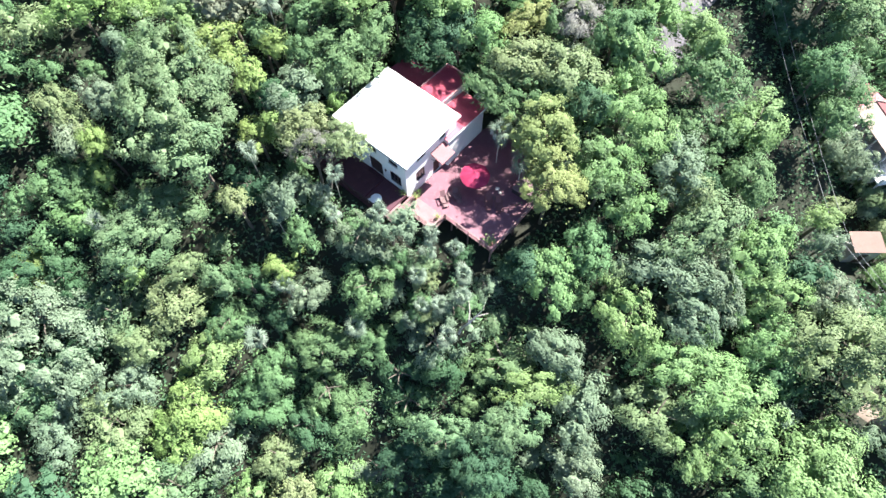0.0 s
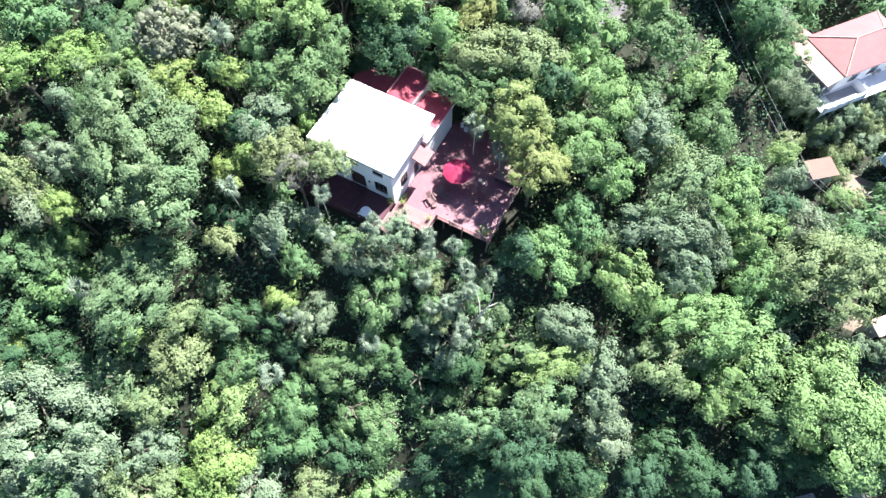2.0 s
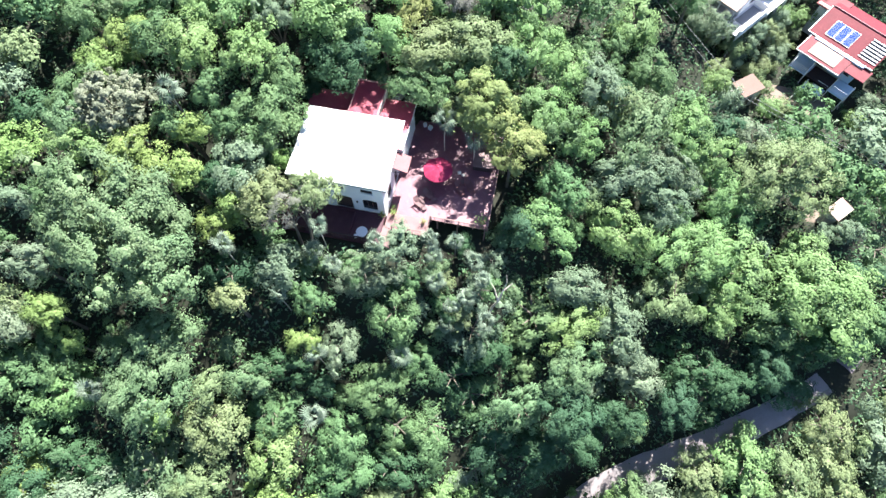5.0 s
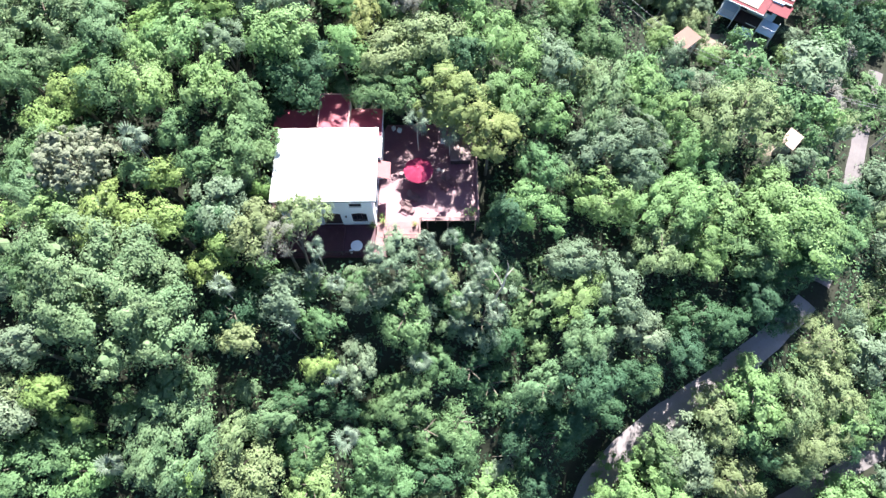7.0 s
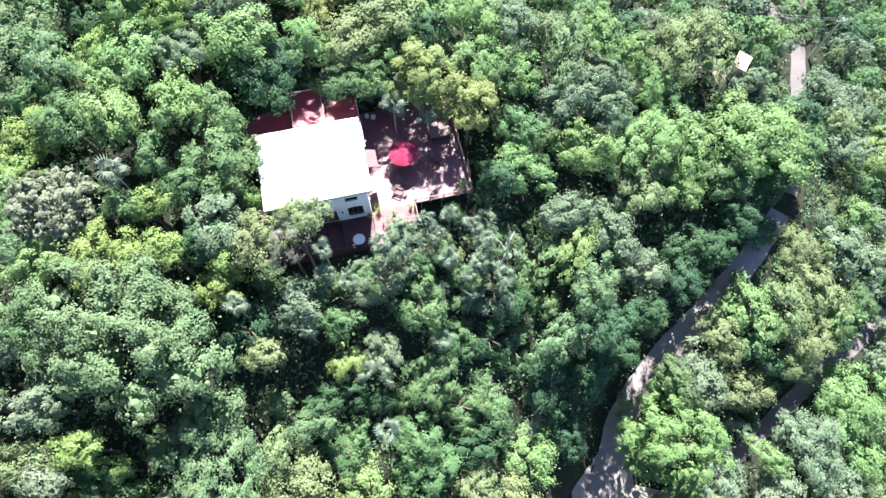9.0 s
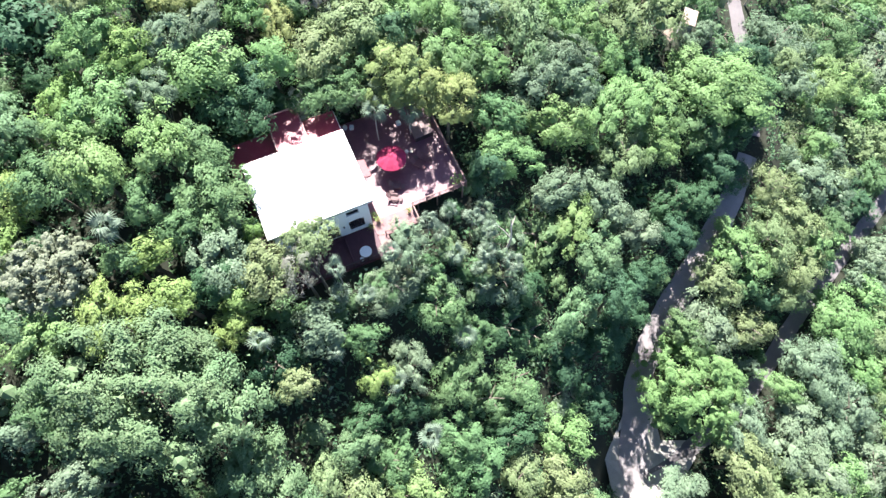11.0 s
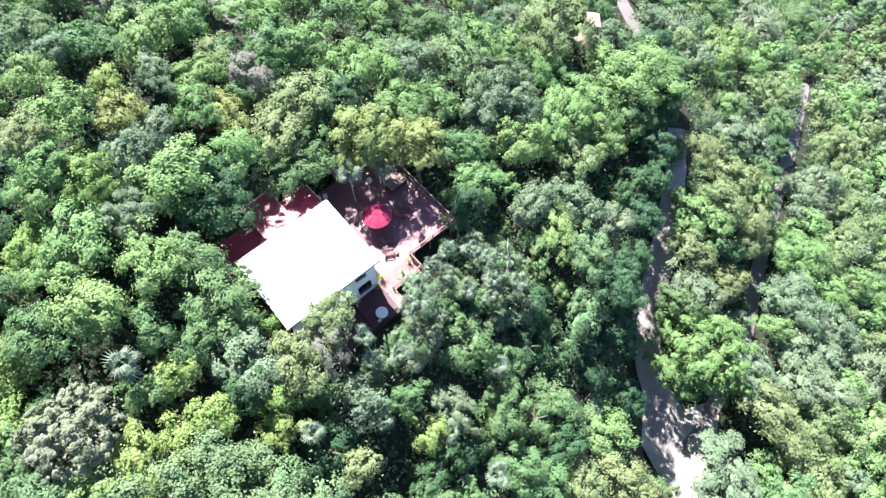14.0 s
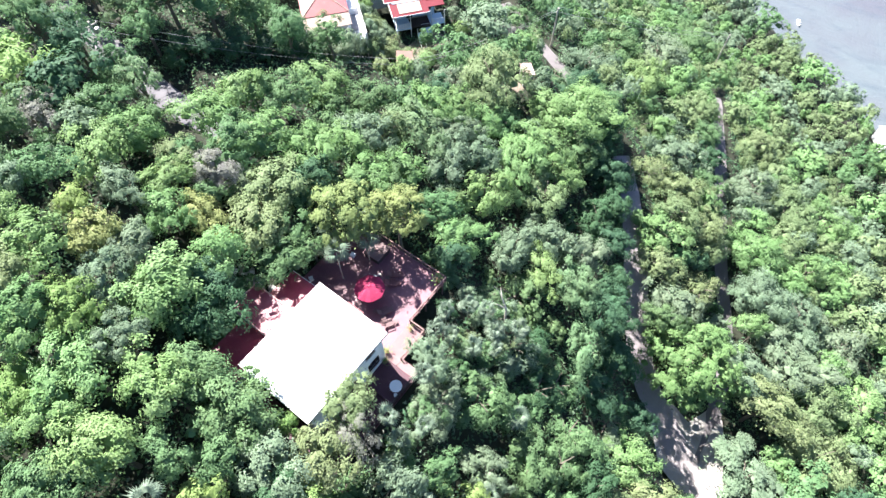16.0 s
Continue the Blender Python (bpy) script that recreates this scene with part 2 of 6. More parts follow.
def tube(bm, points, radii, sides=7):
    """A tapered tube along points; ends closed."""
    rings = []
    for i, p in enumerate(points):
        a, b = Vector(points[max(i - 1, 0)]), Vector(points[min(i + 1, len(points) - 1)])
        q = (b - a).to_track_quat("Z", "Y")
        rings.append([bm.verts.new(Vector(p) + q @ Vector((math.cos(k * 2 * math.pi / sides) * radii[i], math.sin(k * 2 * math.pi / sides) * radii[i], 0))) for k in range(sides)])
    for lower, upper in zip(rings, rings[1:]):
        for k in range(sides):
            bm.faces.new((lower[k], lower[(k + 1) % sides], upper[(k + 1) % sides], upper[k]))
    bm.faces.new(rings[0][::-1])
    bm.faces.new(rings[-1])
    return bm


def slab(bm, corners, thick):
    """A plate over corners (x, y, z), given anticlockwise seen from above, with its thickness below."""
    top = [bm.verts.new(c) for c in corners]
    low = [bm.verts.new((c[0], c[1], c[2] - thick)) for c in corners]
    bm.faces.new(top)
    bm.faces.new(low[::-1])
    n = len(corners)
    for i in range(n):
        bm.faces.new((top[i], low[i], low[(i + 1) % n], top[(i + 1) % n]))
    return bm


def pierced_wall(length, height, thick, openings, base=0.0):
    """A wall along x with its outer face at y = 0 and its body behind it. Openings: x0, x1, z0, z1, rise of the arched head."""
    cuts = {0.0, length}
    for x0, x1, z0, z1, rise in openings:
        steps = 8 if rise else 1
        cuts.update(x0 + (x1 - x0) * k / steps for k in range(steps + 1))
    cuts = sorted(cuts)
    bm = bmesh.new()
    for a, b in zip(cuts, cuts[1:]):
        mid, spans, low = (a + b) / 2, [], base
        for x0, x1, z0, z1, rise in sorted(openings, key=lambda o: o[2]):
            if x0 < mid < x1:
                u = (mid - x0) / (x1 - x0) * 2 - 1
                spans.append((low, z0))
                low = z1 - rise * (1 - math.sqrt(max(0.0, 1 - u * u)))
        spans.append((low, height))
        for z0, z1 in spans:
            if z1 - z0 > 0.005:
                box(bm, a, 0, z0, b, thick, z1)
    return bm


def filled(x0, x1, z0, z1, rise, inset, depth, y):
    """A panel that fills an opening of pierced_wall, set back by y."""
    bm, top = bmesh.new(), []
    for k in range(9):
        u = k / 8 * 2 - 1
        top.append((x0 + inset + (x1 - x0 - 2 * inset) * k / 8, z1 - inset - rise * (1 - math.sqrt(max(0.0, 1 - u * u)))))
    ring = [(x0 + inset, z0 + inset)] + top + [(x1 - inset, z0 + inset)]
    front = [bm.verts.new((x, y, z)) for x, z in ring]
    back = [bm.verts.new((x, y + depth, z)) for x, z in ring]
    bm.faces.new(front)
    bm.faces.new(back[::-1])
    for i in range(len(ring)):
        j = (i + 1) % len(ring)
        bm.faces.new((front[j], front[i], back[i], back[j]))
    return bm


def window_in(parent, x0, x1, z0, z1, rise, bars=2):
    """A dark window set into a wall of thickness 0.25: pane, frame bars and sill as parts of the wall's window."""
    frame_bm = bmesh.new()
    w = 0.058
    box(frame_bm, x0, 0.06, z0, x0 + w, 0.14, z1 - rise)
    box(frame_bm, x1 - w, 0.06, z0, x1, 0.14, z1 - rise)
    box(frame_bm, x0 + w, 0.06, z0, x1 - w, 0.14, z0 + w)
    box(frame_bm, x0 + w, 0.065, z1 - rise - w, x1 - w, 0.135, z1 - rise)
    for k in range(1, bars):
        u = x0 + (x1 - x0) * k / bars
        box(frame_bm, u - 0.025, 0.07, z0 + w, u + 0.025, 0.13, z1 - rise - w)
    win = part("window", frame_bm, DARK_WOOD, parent, "dark wooden window frame")
    part("pane", filled(x0, x1, z0, z1, rise, 0.0, 0.02, 0.11), GLASS, win, "dark glass pane")
    part("sill", boxed(x0 - 0.06, -0.07, z0 - 0.07, x1 + 0.06, 0.05, z0, 0.01), WHITE_WALL, win)
    return win


def railing(m, length, label, group, post_gap=1.7, height=0.95, below=0.0, wood=None):
    """A wooden railing along x: posts, top and bottom rail, balusters."""
    wood = wood or RAIL
    top = thing("railing", m, label, "railing", group)
    n = max(1, round(length / post_gap))
    post = None
    for k in range(n + 1):
        u = length * k / n
        if post is None:
            post = part("post", boxed(-0.05, -0.05, -below, 0.05, 0.05, height + 0.06, 0.008), wood, top)
            post.matrix_basis = pose(u, 0, 0)
        else:
            shared("post", post.data, pose(u, 0, 0), top)
    part("top_rail", boxed(-0.07, -0.07, height - 0.05, length + 0.07, 0.07, height, 0.01), wood, top)
    part("bottom_rail", boxed(0.05, -0.025, 0.1, length - 0.05, 0.025, 0.16), wood, top)
    bal = None
    for k in range(int(length / 0.16)):
        u = 0.1 + k * 0.16
        if min(abs(u - length * j / n) for j in range(n + 1)) < 0.07:
            continue
        if bal is None:
            bal = part("baluster", boxed(-0.016, -0.016, 0.16, 0.016, 0.016, height - 0.05), wood, top)
            bal.matrix_basis = pose(u, 0, 0)
        else:
            shared("baluster", bal.data, pose(u, 0, 0), top)
    return top


# ---- the land ----
SEA_Z = -48.0
LANE = [(16.0, -44.0, -35.5), (20.0, -37.6, -34.2), (23.2, -33.6, -33.3), (25.8, -27.2, -30.8), (29.2, -22.3, -28.0), (34.0, -18.7, -25.6), (39.4, -15.4, -23.6), (44.8, -12.2, -21.6),
        (53.5, -5.6, -19.8), (59.0, -1.0, -19.6), (64.0, 6.0, -19.0), (67.2, 13.0, -18.4), (70.0, 20.0, -17.4), (73.5, 28.0, -16.8), (79.0, 38.0, -16.5)]
LOWER_LANE = [(21.5, -37.0, -34.2), (28.8, -36.6, -34.4), (37.0, -35.8, -34.2), (46.4, -32.4, -33.8), (54.0, -28.1, -33.2), (64.5, -23.6, -33.0), (74.3, -19.8, -33.0), (85.0, -15.6, -33.4), (104.0, -8.0, -36.0)]
UPPER_LANE = [(11.5, 76.0, 3.0), (10.4, 62.0, 2.6), (9.7, 52.4, 2.2), (8.9, 44.2, 2.0), (9.6, 37.0, 1.2), (12.5, 33.0, 0.2)]
# level places: x, y, radius, height
PADS = [(-2.4, 18.6, 4.0, 0.2), (39.4, 47.6, 10.0, -7.0), (57.0, 42.0, 10.0, -11.6), (42.0, 33.2, 5.0, -9.2), (53.0, 16.5, 5.5, -10.2), (49.5, 36.5, 6.0, -10.4), (121.0, -46.0, 8.0, -44.5)]


def smooth(a, b, v):
    u = np.clip((v - a) / (b - a), 0, 1)
    return u * u * (3 - 2 * u)


def near_lane(lane, x, y):
    """Distance to a lane, and the lane's height there."""
    best, height = np.full(np.shape(x), 1e9), np.zeros(np.shape(x))
    for (ax, ay, az), (bx, by, bz) in zip(lane, lane[1:]):
        dx, dy = bx - ax, by - ay
        u = np.clip(((x - ax) * dx + (y - ay) * dy) / (dx * dx + dy * dy), 0, 1)
        d = np.hypot(x - ax - u * dx, y - ay - u * dy)
        height = np.where(d < best, az + u * (bz - az), height)
        best = np.minimum(best, d)
    return best, height


def ground(x, y):
    """The height of the hillside, which falls from the north-west to the sea in the south-east."""
    x, y = np.asarray(x, float), np.asarray(y, float)
    u, v = np.clip(x, -75, 150) / 50, np.clip(y, -75, 75) / 50
    z = -3.84 - 14.2 * u + 17.08 * v - 0.84 * u * u + 2.96 * u * v - 2.86 * v * v + 0.05 * u**3 - 1.79 * u * u * v + 1.31 * u * v * v - 3.45 * v**3
    z = z - 9.31 * np.exp(-((x - 24) ** 2 + (y + 36) ** 2) / 324) + 3.15 * np.exp(-((x + 4) ** 2 + (y - 8) ** 2) / 256)
    z = z + 3.5 * np.exp(-((x - 62) ** 2 + (y - 8) ** 2) / 400)
    z = np.maximum(z, -45.5)
    z = z + 0.5 * np.sin(x * 0.21 + 1.3) * np.cos(y * 0.17) + 0.2 * np.sin(x * 0.63) * np.sin(y * 0.71 + 0.5)
    # the ledge on which the house stands, falling away under the deck
    rx, ry = np.maximum(np.maximum(-12.5 - x, x - 11), 0), np.maximum(np.maximum(-4 - y, y - 16), 0)
    ledge = np.where(x < -1, -0.45, -0.45 - 1.1 * smooth(-1, 1, x) - 0.16 * np.maximum(x, 0) - 0.12 * np.maximum(8 - y, 0))
    z = z + (ledge - z) * smooth(7, 0, np.hypot(rx, ry))
    for px, py, r, pz in PADS:
        z = z + (pz - z) * smooth(r * 1.5, r * 0.7, np.hypot(x - px, y - py))
    for lane in (LANE, LOWER_LANE, UPPER_LANE):
        d, h = near_lane(lane, x, y)
        z = z + (h - 0.06 - z) * smooth(7.0, 2.2, d)
    # the shore
    s = (x - 163) * 0.815 - (y + 6) * 0.579
    return z + (SEA_Z - 4 - z) * smooth(-14, 10, s)


def axis(lo, hi, step, far_lo, far_hi):
    mid = list(np.arange(lo, hi + 0.01, step))
    below, above, d = [], [], step
    while (below[-1] if below else lo) > far_lo:
        d *= 1.35
        below.append((below[-1] if below else lo) - d)
    d = step
    while (above[-1] if above else hi) < far_hi:
        d *= 1.35
        above.append((above[-1] if above else hi) + d)
    return np.array(below[::-1] + mid + above)


def sheet(name, xs, ys, z_of, material):
    gx, gy = np.meshgrid(xs, ys)
    verts = np.stack([gx, gy, z_of(gx, gy)], -1).reshape(-1, 3)
    i = np.arange(len(ys) - 1)[:, None] * len(xs) + np.arange(len(xs) - 1)
    faces = np.stack([i, i + 1, i + 1 + len(xs), i + len(xs)], -1).reshape(-1, 4)
    me = bpy.data.meshes.new(name)
    me.from_pydata(verts.tolist(), [], faces.tolist())
    me.polygons.foreach_set("use_smooth", [True] * len(faces))
    me.materials.append(material)
    return new(name, me)


tagged(sheet("ground", axis(-70, 175, 1.5, -2500, 700), axis(-80, 85, 1.5, -2500, 2500), ground, SOIL), "steep forest floor of soil and leaf litter, coloured dark for shade", "ground", kind="structure")
tagged(sheet("water", np.linspace(60, 3600, 60), np.linspace(-3000, 3000, 80), lambda x, y: 0 * x + SEA_Z, SEA), "pale rippled sea at the foot of the hill", "sea", kind="structure")


def lane_mesh(name, lane, width, label, material, narrow=1.0):
    """A lane laid on the hillside: cambered gravel with ragged edges."""
    rng = np.random.default_rng(7)
    pts = np.array(lane)
    seg = np.r_[0, np.cumsum(np.hypot(*np.diff(pts[:, :2], axis=0).T))]
    s = np.arange(0, seg[-1], 0.8)
    mid = np.stack([np.interp(s, seg, pts[:, k]) for k in range(3)], -1)
    mid = np.stack([np.convolve(np.pad(mid[:, k], 7, mode="edge"), np.ones(15) / 15, "valid") for k in range(3)], -1)
    way = np.gradient(mid[:, :2], axis=0)
    side = np.stack([way[:, 1], -way[:, 0]], -1) / np.hypot(*way.T)[:, None]
    rows = []
    for a in np.linspace(-1, 1, 7):
        w = a * width / 2 * np.interp(mid[:, 0], (44, 60), (1.0, narrow)) * (1 + (abs(a) == 1) * np.convolve(rng.uniform(-0.12, 0.12, len(s)), np.ones(3) / 3, "same"))
        xy = mid[:, :2] + side * (np.atleast_1d(w)[:, None] if np.ndim(w) else w)
        rut = 0.03 * (abs(abs(a) - 2 / 3) < 0.01)
        rows.append(np.c_[xy, np.maximum(mid[:, 2] - 0.04, ground(xy[:, 0], xy[:, 1])) + 0.16 - 0.12 * a * a - rut])
    verts = np.stack(rows, 1).reshape(-1, 3)
    i = np.arange(len(s) - 1)[:, None] * 7 + np.arange(6)
    faces = np.stack([i, i + 1, i + 8, i + 7], -1).reshape(-1, 4)
    me = bpy.data.meshes.new(name)
    me.from_pydata(verts.tolist(), [], faces.tolist())
    me.materials.append(material)
    return tagged(new(name, me), label, "road", kind="structure")


lane_mesh("road", LANE[:10], 3.8, "pale gravel lane winding down through the trees", ROAD, 0.66)
# darker gravel keeps this sunlit stretch from washing out
lane_mesh("road_uphill", LANE[9:], 3.8, "narrow greyish gravel lane that climbs past the shed", DIMMED_GRAVEL, 0.62)
junction = [(17.5, -43.0), (20.5, -44.0), (23.5, -41.0), (28.5, -39.4), (31.5, -37.8), (31.5, -35.2), (28.0, -33.6), (27.9, -30.5), (27.4, -27.4), (24.4, -27.6), (22.2, -29.4), (18.5, -32.3), (17.6, -37.2)]
bend = bmesh.new()
hub = bend.verts.new((24.6, -36.2, float(ground(24.6, -36.2)) + 0.16))
ring = [bend.verts.new((x, y, float(ground(x, y)) + 0.06)) for x, y in junction]
inner = [bend.verts.new((24.6 + (x - 24.6) * 0.6, -36.2 + (y + 36.2) * 0.6, float(ground(24.6 + (x - 24.6) * 0.6, -36.2 + (y + 36.2) * 0.6)) + 0.22)) for x, y in junction]
for i in range(len(ring)):
    j = (i + 1) % len(ring)
    bend.faces.new((ring[i], ring[j], inner[j], inner[i]))
    bend.faces.new((inner[i], inner[j], hub))
bend_me = bpy.data.meshes.new("road_junction")
bend.to_mesh(bend_me)
bend.free()
bend_me.materials.append(SUNLIT_GRAVEL)
tagged(new("road_junction", bend_me), "wide gravel bend where the lanes meet, coloured bright for sunlight", "road", kind="structure")
# tree shade on the lower lane is put into its gravel colour
lane_mesh("road_lower", LOWER_LANE, 2.3, "narrow gravel lane lower on the slope", DIMMED_GRAVEL)
lane_mesh("road_upper", UPPER_LANE, 3.6, "lane above the house, its dark grey standing for shade", SHADED_LANE)


# ---- trees ----
def leaves_mesh(pos, normal, size, rng, slim=0.55):
    """Pointed leaves: three corners each, at pos, facing normal."""
    n = len(pos)
    normal = normal / np.linalg.norm(normal, axis=1)[:, None]
    a = np.cross(normal, rng.normal(size=(n, 3)))
    a /= np.linalg.norm(a, axis=1)[:, None]
    b = np.cross(normal, a)
    s = size[:, None]
    droop = normal * s * 0.2
    verts = np.stack([pos - a * s * 0.7 - b * s * slim, pos - a * s * 0.7 + b * s * slim, pos + a * s - droop], 1)
    return verts.reshape(-1, 3)


def crown_points(rng, radius, boughs, tufts, per_tuft, flat, bough, size, gap=0.0, sag=0.0, slim=0.55):
    """Leaves of a crown: boughs over an uneven dome, each bough a cushion of tufts, each tuft a spray of leaves."""
    i = np.arange(boughs) + 0.5
    cz = 1 - i / boughs * 1.36
    phi = i * 2.39996 + rng.normal(0, 0.35, boughs)
    ring = np.sqrt(np.clip(1 - cz * cz, 0.02, 1))
    d = np.stack([ring * np.cos(phi), ring * np.sin(phi), cz], -1) + rng.normal(0, 0.10, (boughs, 3))
    wobble = 1 + (0.24 if gap else 0.05) * (0.6 * np.sin(phi * 2 + rng.uniform(0, 6)) + 0.4 * np.sin(phi * 3 + rng.uniform(0, 6)))
    br = radius * bough * rng.uniform(0.7, 1.3, boughs)
    reach = np.clip(rng.uniform(0.74, 1.06, boughs) * wobble * radius - 0.62 * br, 0.12 * radius, None)
    centre = d * reach[:, None] * np.array([1, 1, flat])
    keep = rng.uniform(size=boughs) > gap
    centre, br, d = centre[keep], br[keep], d[keep]
    k = len(centre)
    d2 = rng.normal(size=(k, tufts, 3)) * 0.8 + d[:, None] * 0.75 + np.array([0, 0, 0.55])
    d2 /= np.linalg.norm(d2, axis=2)[:, :, None]
    tc = centre[:, None] + d2 * (br[:, None] * rng.uniform(0.55, 1.0, (k, tufts)))[:, :, None] * np.array([1, 1, 0.85])
    tr = br[:, None] * rng.uniform(0.30, 0.48, (k, tufts))
    q = rng.normal(size=(k, tufts, per_tuft, 3)) + d2[:, :, None] * 0.7 + np.array([0, 0, 0.35])
    q /= np.linalg.norm(q, axis=3)[..., None]
    pos = tc[:, :, None] + q * (tr[:, :, None] * rng.uniform(0.48, 1.32, (k, tufts, per_tuft)))[..., None] * np.array([1, 1, 0.8])
    pos[..., 2] -= sag * (1 - q[..., 2]) * tr[:, :, None] * 1.6
    normal = q * 0.55 + d2[:, :, None] * 0.75 + d[:, None, None] * 0.25 + np.array([0, 0, 0.30]) + rng.normal(0, 0.25, q.shape)
    pos, normal = pos.reshape(-1, 3), normal.reshape(-1, 3)
    m = max(30, len(pos) // 14)
    inner = rng.normal(size=(m, 3)) * radius * np.array([0.36, 0.36, 0.25 * flat]) + np.array([0, 0, -0.05 * radius])
    sizes = np.r_[size * rng.uniform(0.6, 1.3, len(pos)), size * rng.uniform(1.1, 1.6, m)]
    leaves = leaves_mesh(np.r_[pos, inner], np.r_[normal, rng.normal(0, 0.5, (m, 3)) + np.array([0, 0, 0.8])], sizes, rng, slim)
    # a rough opaque cap of quads within each tuft, added to block light and fill gaps
    ax = np.array([[1, 0, 0], [0, 1, 0], [-1, 0, 0], [0, -1, 0]], float)
    faces = []
    for i in range(4):
        a, b = ax[i], ax[(i + 1) % 4]
        m_ab = (a + b) * 0.72
        faces.append([[0, 0, 0.8], a - [0, 0, 0.35], m_ab - [0, 0, 0.1], b - [0, 0, 0.35]])
    faces = np.array(faces)
    kc = np.concatenate([tc.reshape(-1, 3) - d2.reshape(-1, 3) * tr.reshape(-1, 1) * 0.42, centre - d * br[:, None] * 0.42])
    kr = np.r_[tr.reshape(-1) * 0.45, br * 0.48]
    few = np.r_[rng.uniform(size=tr.size) < 0.6, np.ones(k, bool)]
    kc, kr = kc[few], kr[few]
    n = len(kc)
    spin = rng.uniform(0, 6.28, n)
    c, s = np.cos(spin)[:, None, None], np.sin(spin)[:, None, None]
    f = np.broadcast_to(faces, (n, 4, 4, 3)) * rng.uniform(0.8, 1.1, (n, 1, 1, 1)) * kr[:, None, None, None]
    f = np.stack([f[..., 0] * c - f[..., 1] * s, f[..., 0] * s + f[..., 1] * c, f[..., 2] * 0.85], -1) + kc[:, None, None]
    return leaves, f[:, :, [0, 1, 2, 0, 2, 3]].reshape(-1, 3), k * 24


def leaf_object(name, verts, materials, index=None):
    n = len(verts) // 3
    me = bpy.data.meshes.new(name)
    me.vertices.add(len(verts))
    me.vertices.foreach_set("co", np.ascontiguousarray(verts, dtype=np.float32).ravel())
    me.loops.add(n * 3)
    me.loops.foreach_set("vertex_index", np.arange(n * 3, dtype=np.int32))
    me.polygons.add(n)
    me.polygons.foreach_set("loop_start", np.arange(n, dtype=np.int32) * 3)
    for m in materials:
        me.materials.append(m)
    if index is not None:
        me.polygons.foreach_set("material_index", np.ascontiguousarray(index, dtype=np.int32))
    me.update(calc_edges=True)
    return me


# kinds of crown: radius, boughs, tufts a bough, leaves a tuft, flatness, bough size, leaf size, gaps, sag, slimness
CROWNS = {
    "broad": (3.0, 15, 10, 29, 0.74, 0.40, 0.128, 0.04, 0.0, 0.60),
    "ragged": (3.0, 15, 9, 34, 0.82, 0.38, 0.128, 0.15, 0.1, 0.56),
    "spreading": (3.2, 19, 9, 30, 0.56, 0.34, 0.126, 0.08, 0.0, 0.60),
    "upright": (2.6, 13, 9, 34, 1.05, 0.42, 0.118, 0.08, 0.15, 0.55),
    "feathery": (3.0, 16, 10, 29, 0.75, 0.37, 0.172, 0.08, 0.45, 0.28),
    "fine": (3.4, 30, 11, 28, 0.80, 0.27, 0.105, 0.03, 0.0, 0.60),
    "big": (4.6, 28, 10, 30, 0.70, 0.29, 0.128, 0.05, 0.0, 0.60),
    "small": (1.8, 9, 8, 26, 0.74, 0.46, 0.112, 0.03, 0.0, 0.58),
    "huge": (7.6, 92, 9, 30, 0.58, 0.18, 0.128, 0.02, 0.0, 0.60),
    "great": (6.2, 52, 10, 32, 0.62, 0.225, 0.126, 0.05, 0.0, 0.60),
    "dome": (3.4, 46, 10, 30, 0.92, 0.24, 0.112, 0.07, 0.0, 0.60),
    "puff": (3.4, 150, 7, 20, 0.86, 0.115, 0.105, 0.0, 0.0, 0.60),
    "globe": (7.2, 130, 9, 27, 0.88, 0.15, 0.130, 0.0, 0.0, 0.60),
    "lacy": (3.4, 36, 9, 24, 0.70, 0.25, 0.130, 0.30, 0.0, 0.60),
    "bare": (3.0, 16, 8, 32, 0.75, 0.36, 0.13, 0.14, 0.0, 0.26),
}
TREE_HEIGHT = {"broad": 6.6, "ragged": 6.8, "spreading": 6.2, "upright": 7.2, "feathery": 6.6, "fine": 7.4, "great": 9.2, "huge": 10.0, "big": 8.0, "small": 3.4, "dome": 9.0, "globe": 16.0, "puff": 9.0, "lacy": 7.4, "bare": 6.4}


def trunk_bm(rng, height, radius, top):
    """A bent, tapered trunk with limbs that reach into the crown."""
    bm = bmesh.new()
    lean = Vector((rng.uniform(-0.3, 0.3), rng.uniform(-0.3, 0.3), 0))
    pts = [lean * (k / 5) ** 2 * 2 + Vector((0, 0, height * k / 5)) for k in range(6)]
    pts[0] = Vector((0, 0, -1.2))
    tube(bm, pts, [0.24, 0.20, 0.17, 0.14, 0.11, 0.07], 8)
    for k in range(6):
        a = k * 1.05 + rng.uniform(-0.3, 0.3)
        start = pts[2] + (pts[4] - pts[2]) * (k / 6)
        end = Vector((math.cos(a) * radius * 0.5, math.sin(a) * radius * 0.5, top - 0.62 * radius + rng.uniform(-0.3, 0.0)))
        mid = start.lerp(end, 0.5) + Vector((0, 0, 0.25))
        tube(bm, [start, mid, end], [0.09, 0.06, 0.025], 5)
    return bm


PROTO = {}
for seed, (kind, spec) in enumerate(CROWNS.items()):
    for v in range(3):
        rng = np.random.default_rng(100 + seed * 7 + v)
        verts, knots, cores = crown_points(rng, *spec)
        height = TREE_HEIGHT[kind]
        lift = height - verts[:, 2].max()
        verts[:, 2] += lift
        knots[:, 2] += lift
        PROTO[kind, v] = (verts, height, spec[0], knots if kind not in ("bare", "lacy", "dome") else knots[:0], knots[-cores:])
CROWN_MESH = {k: leaf_object("crown", np.r_[v[0], v[3]], [LEAF["G"]]) for k, v in PROTO.items()}
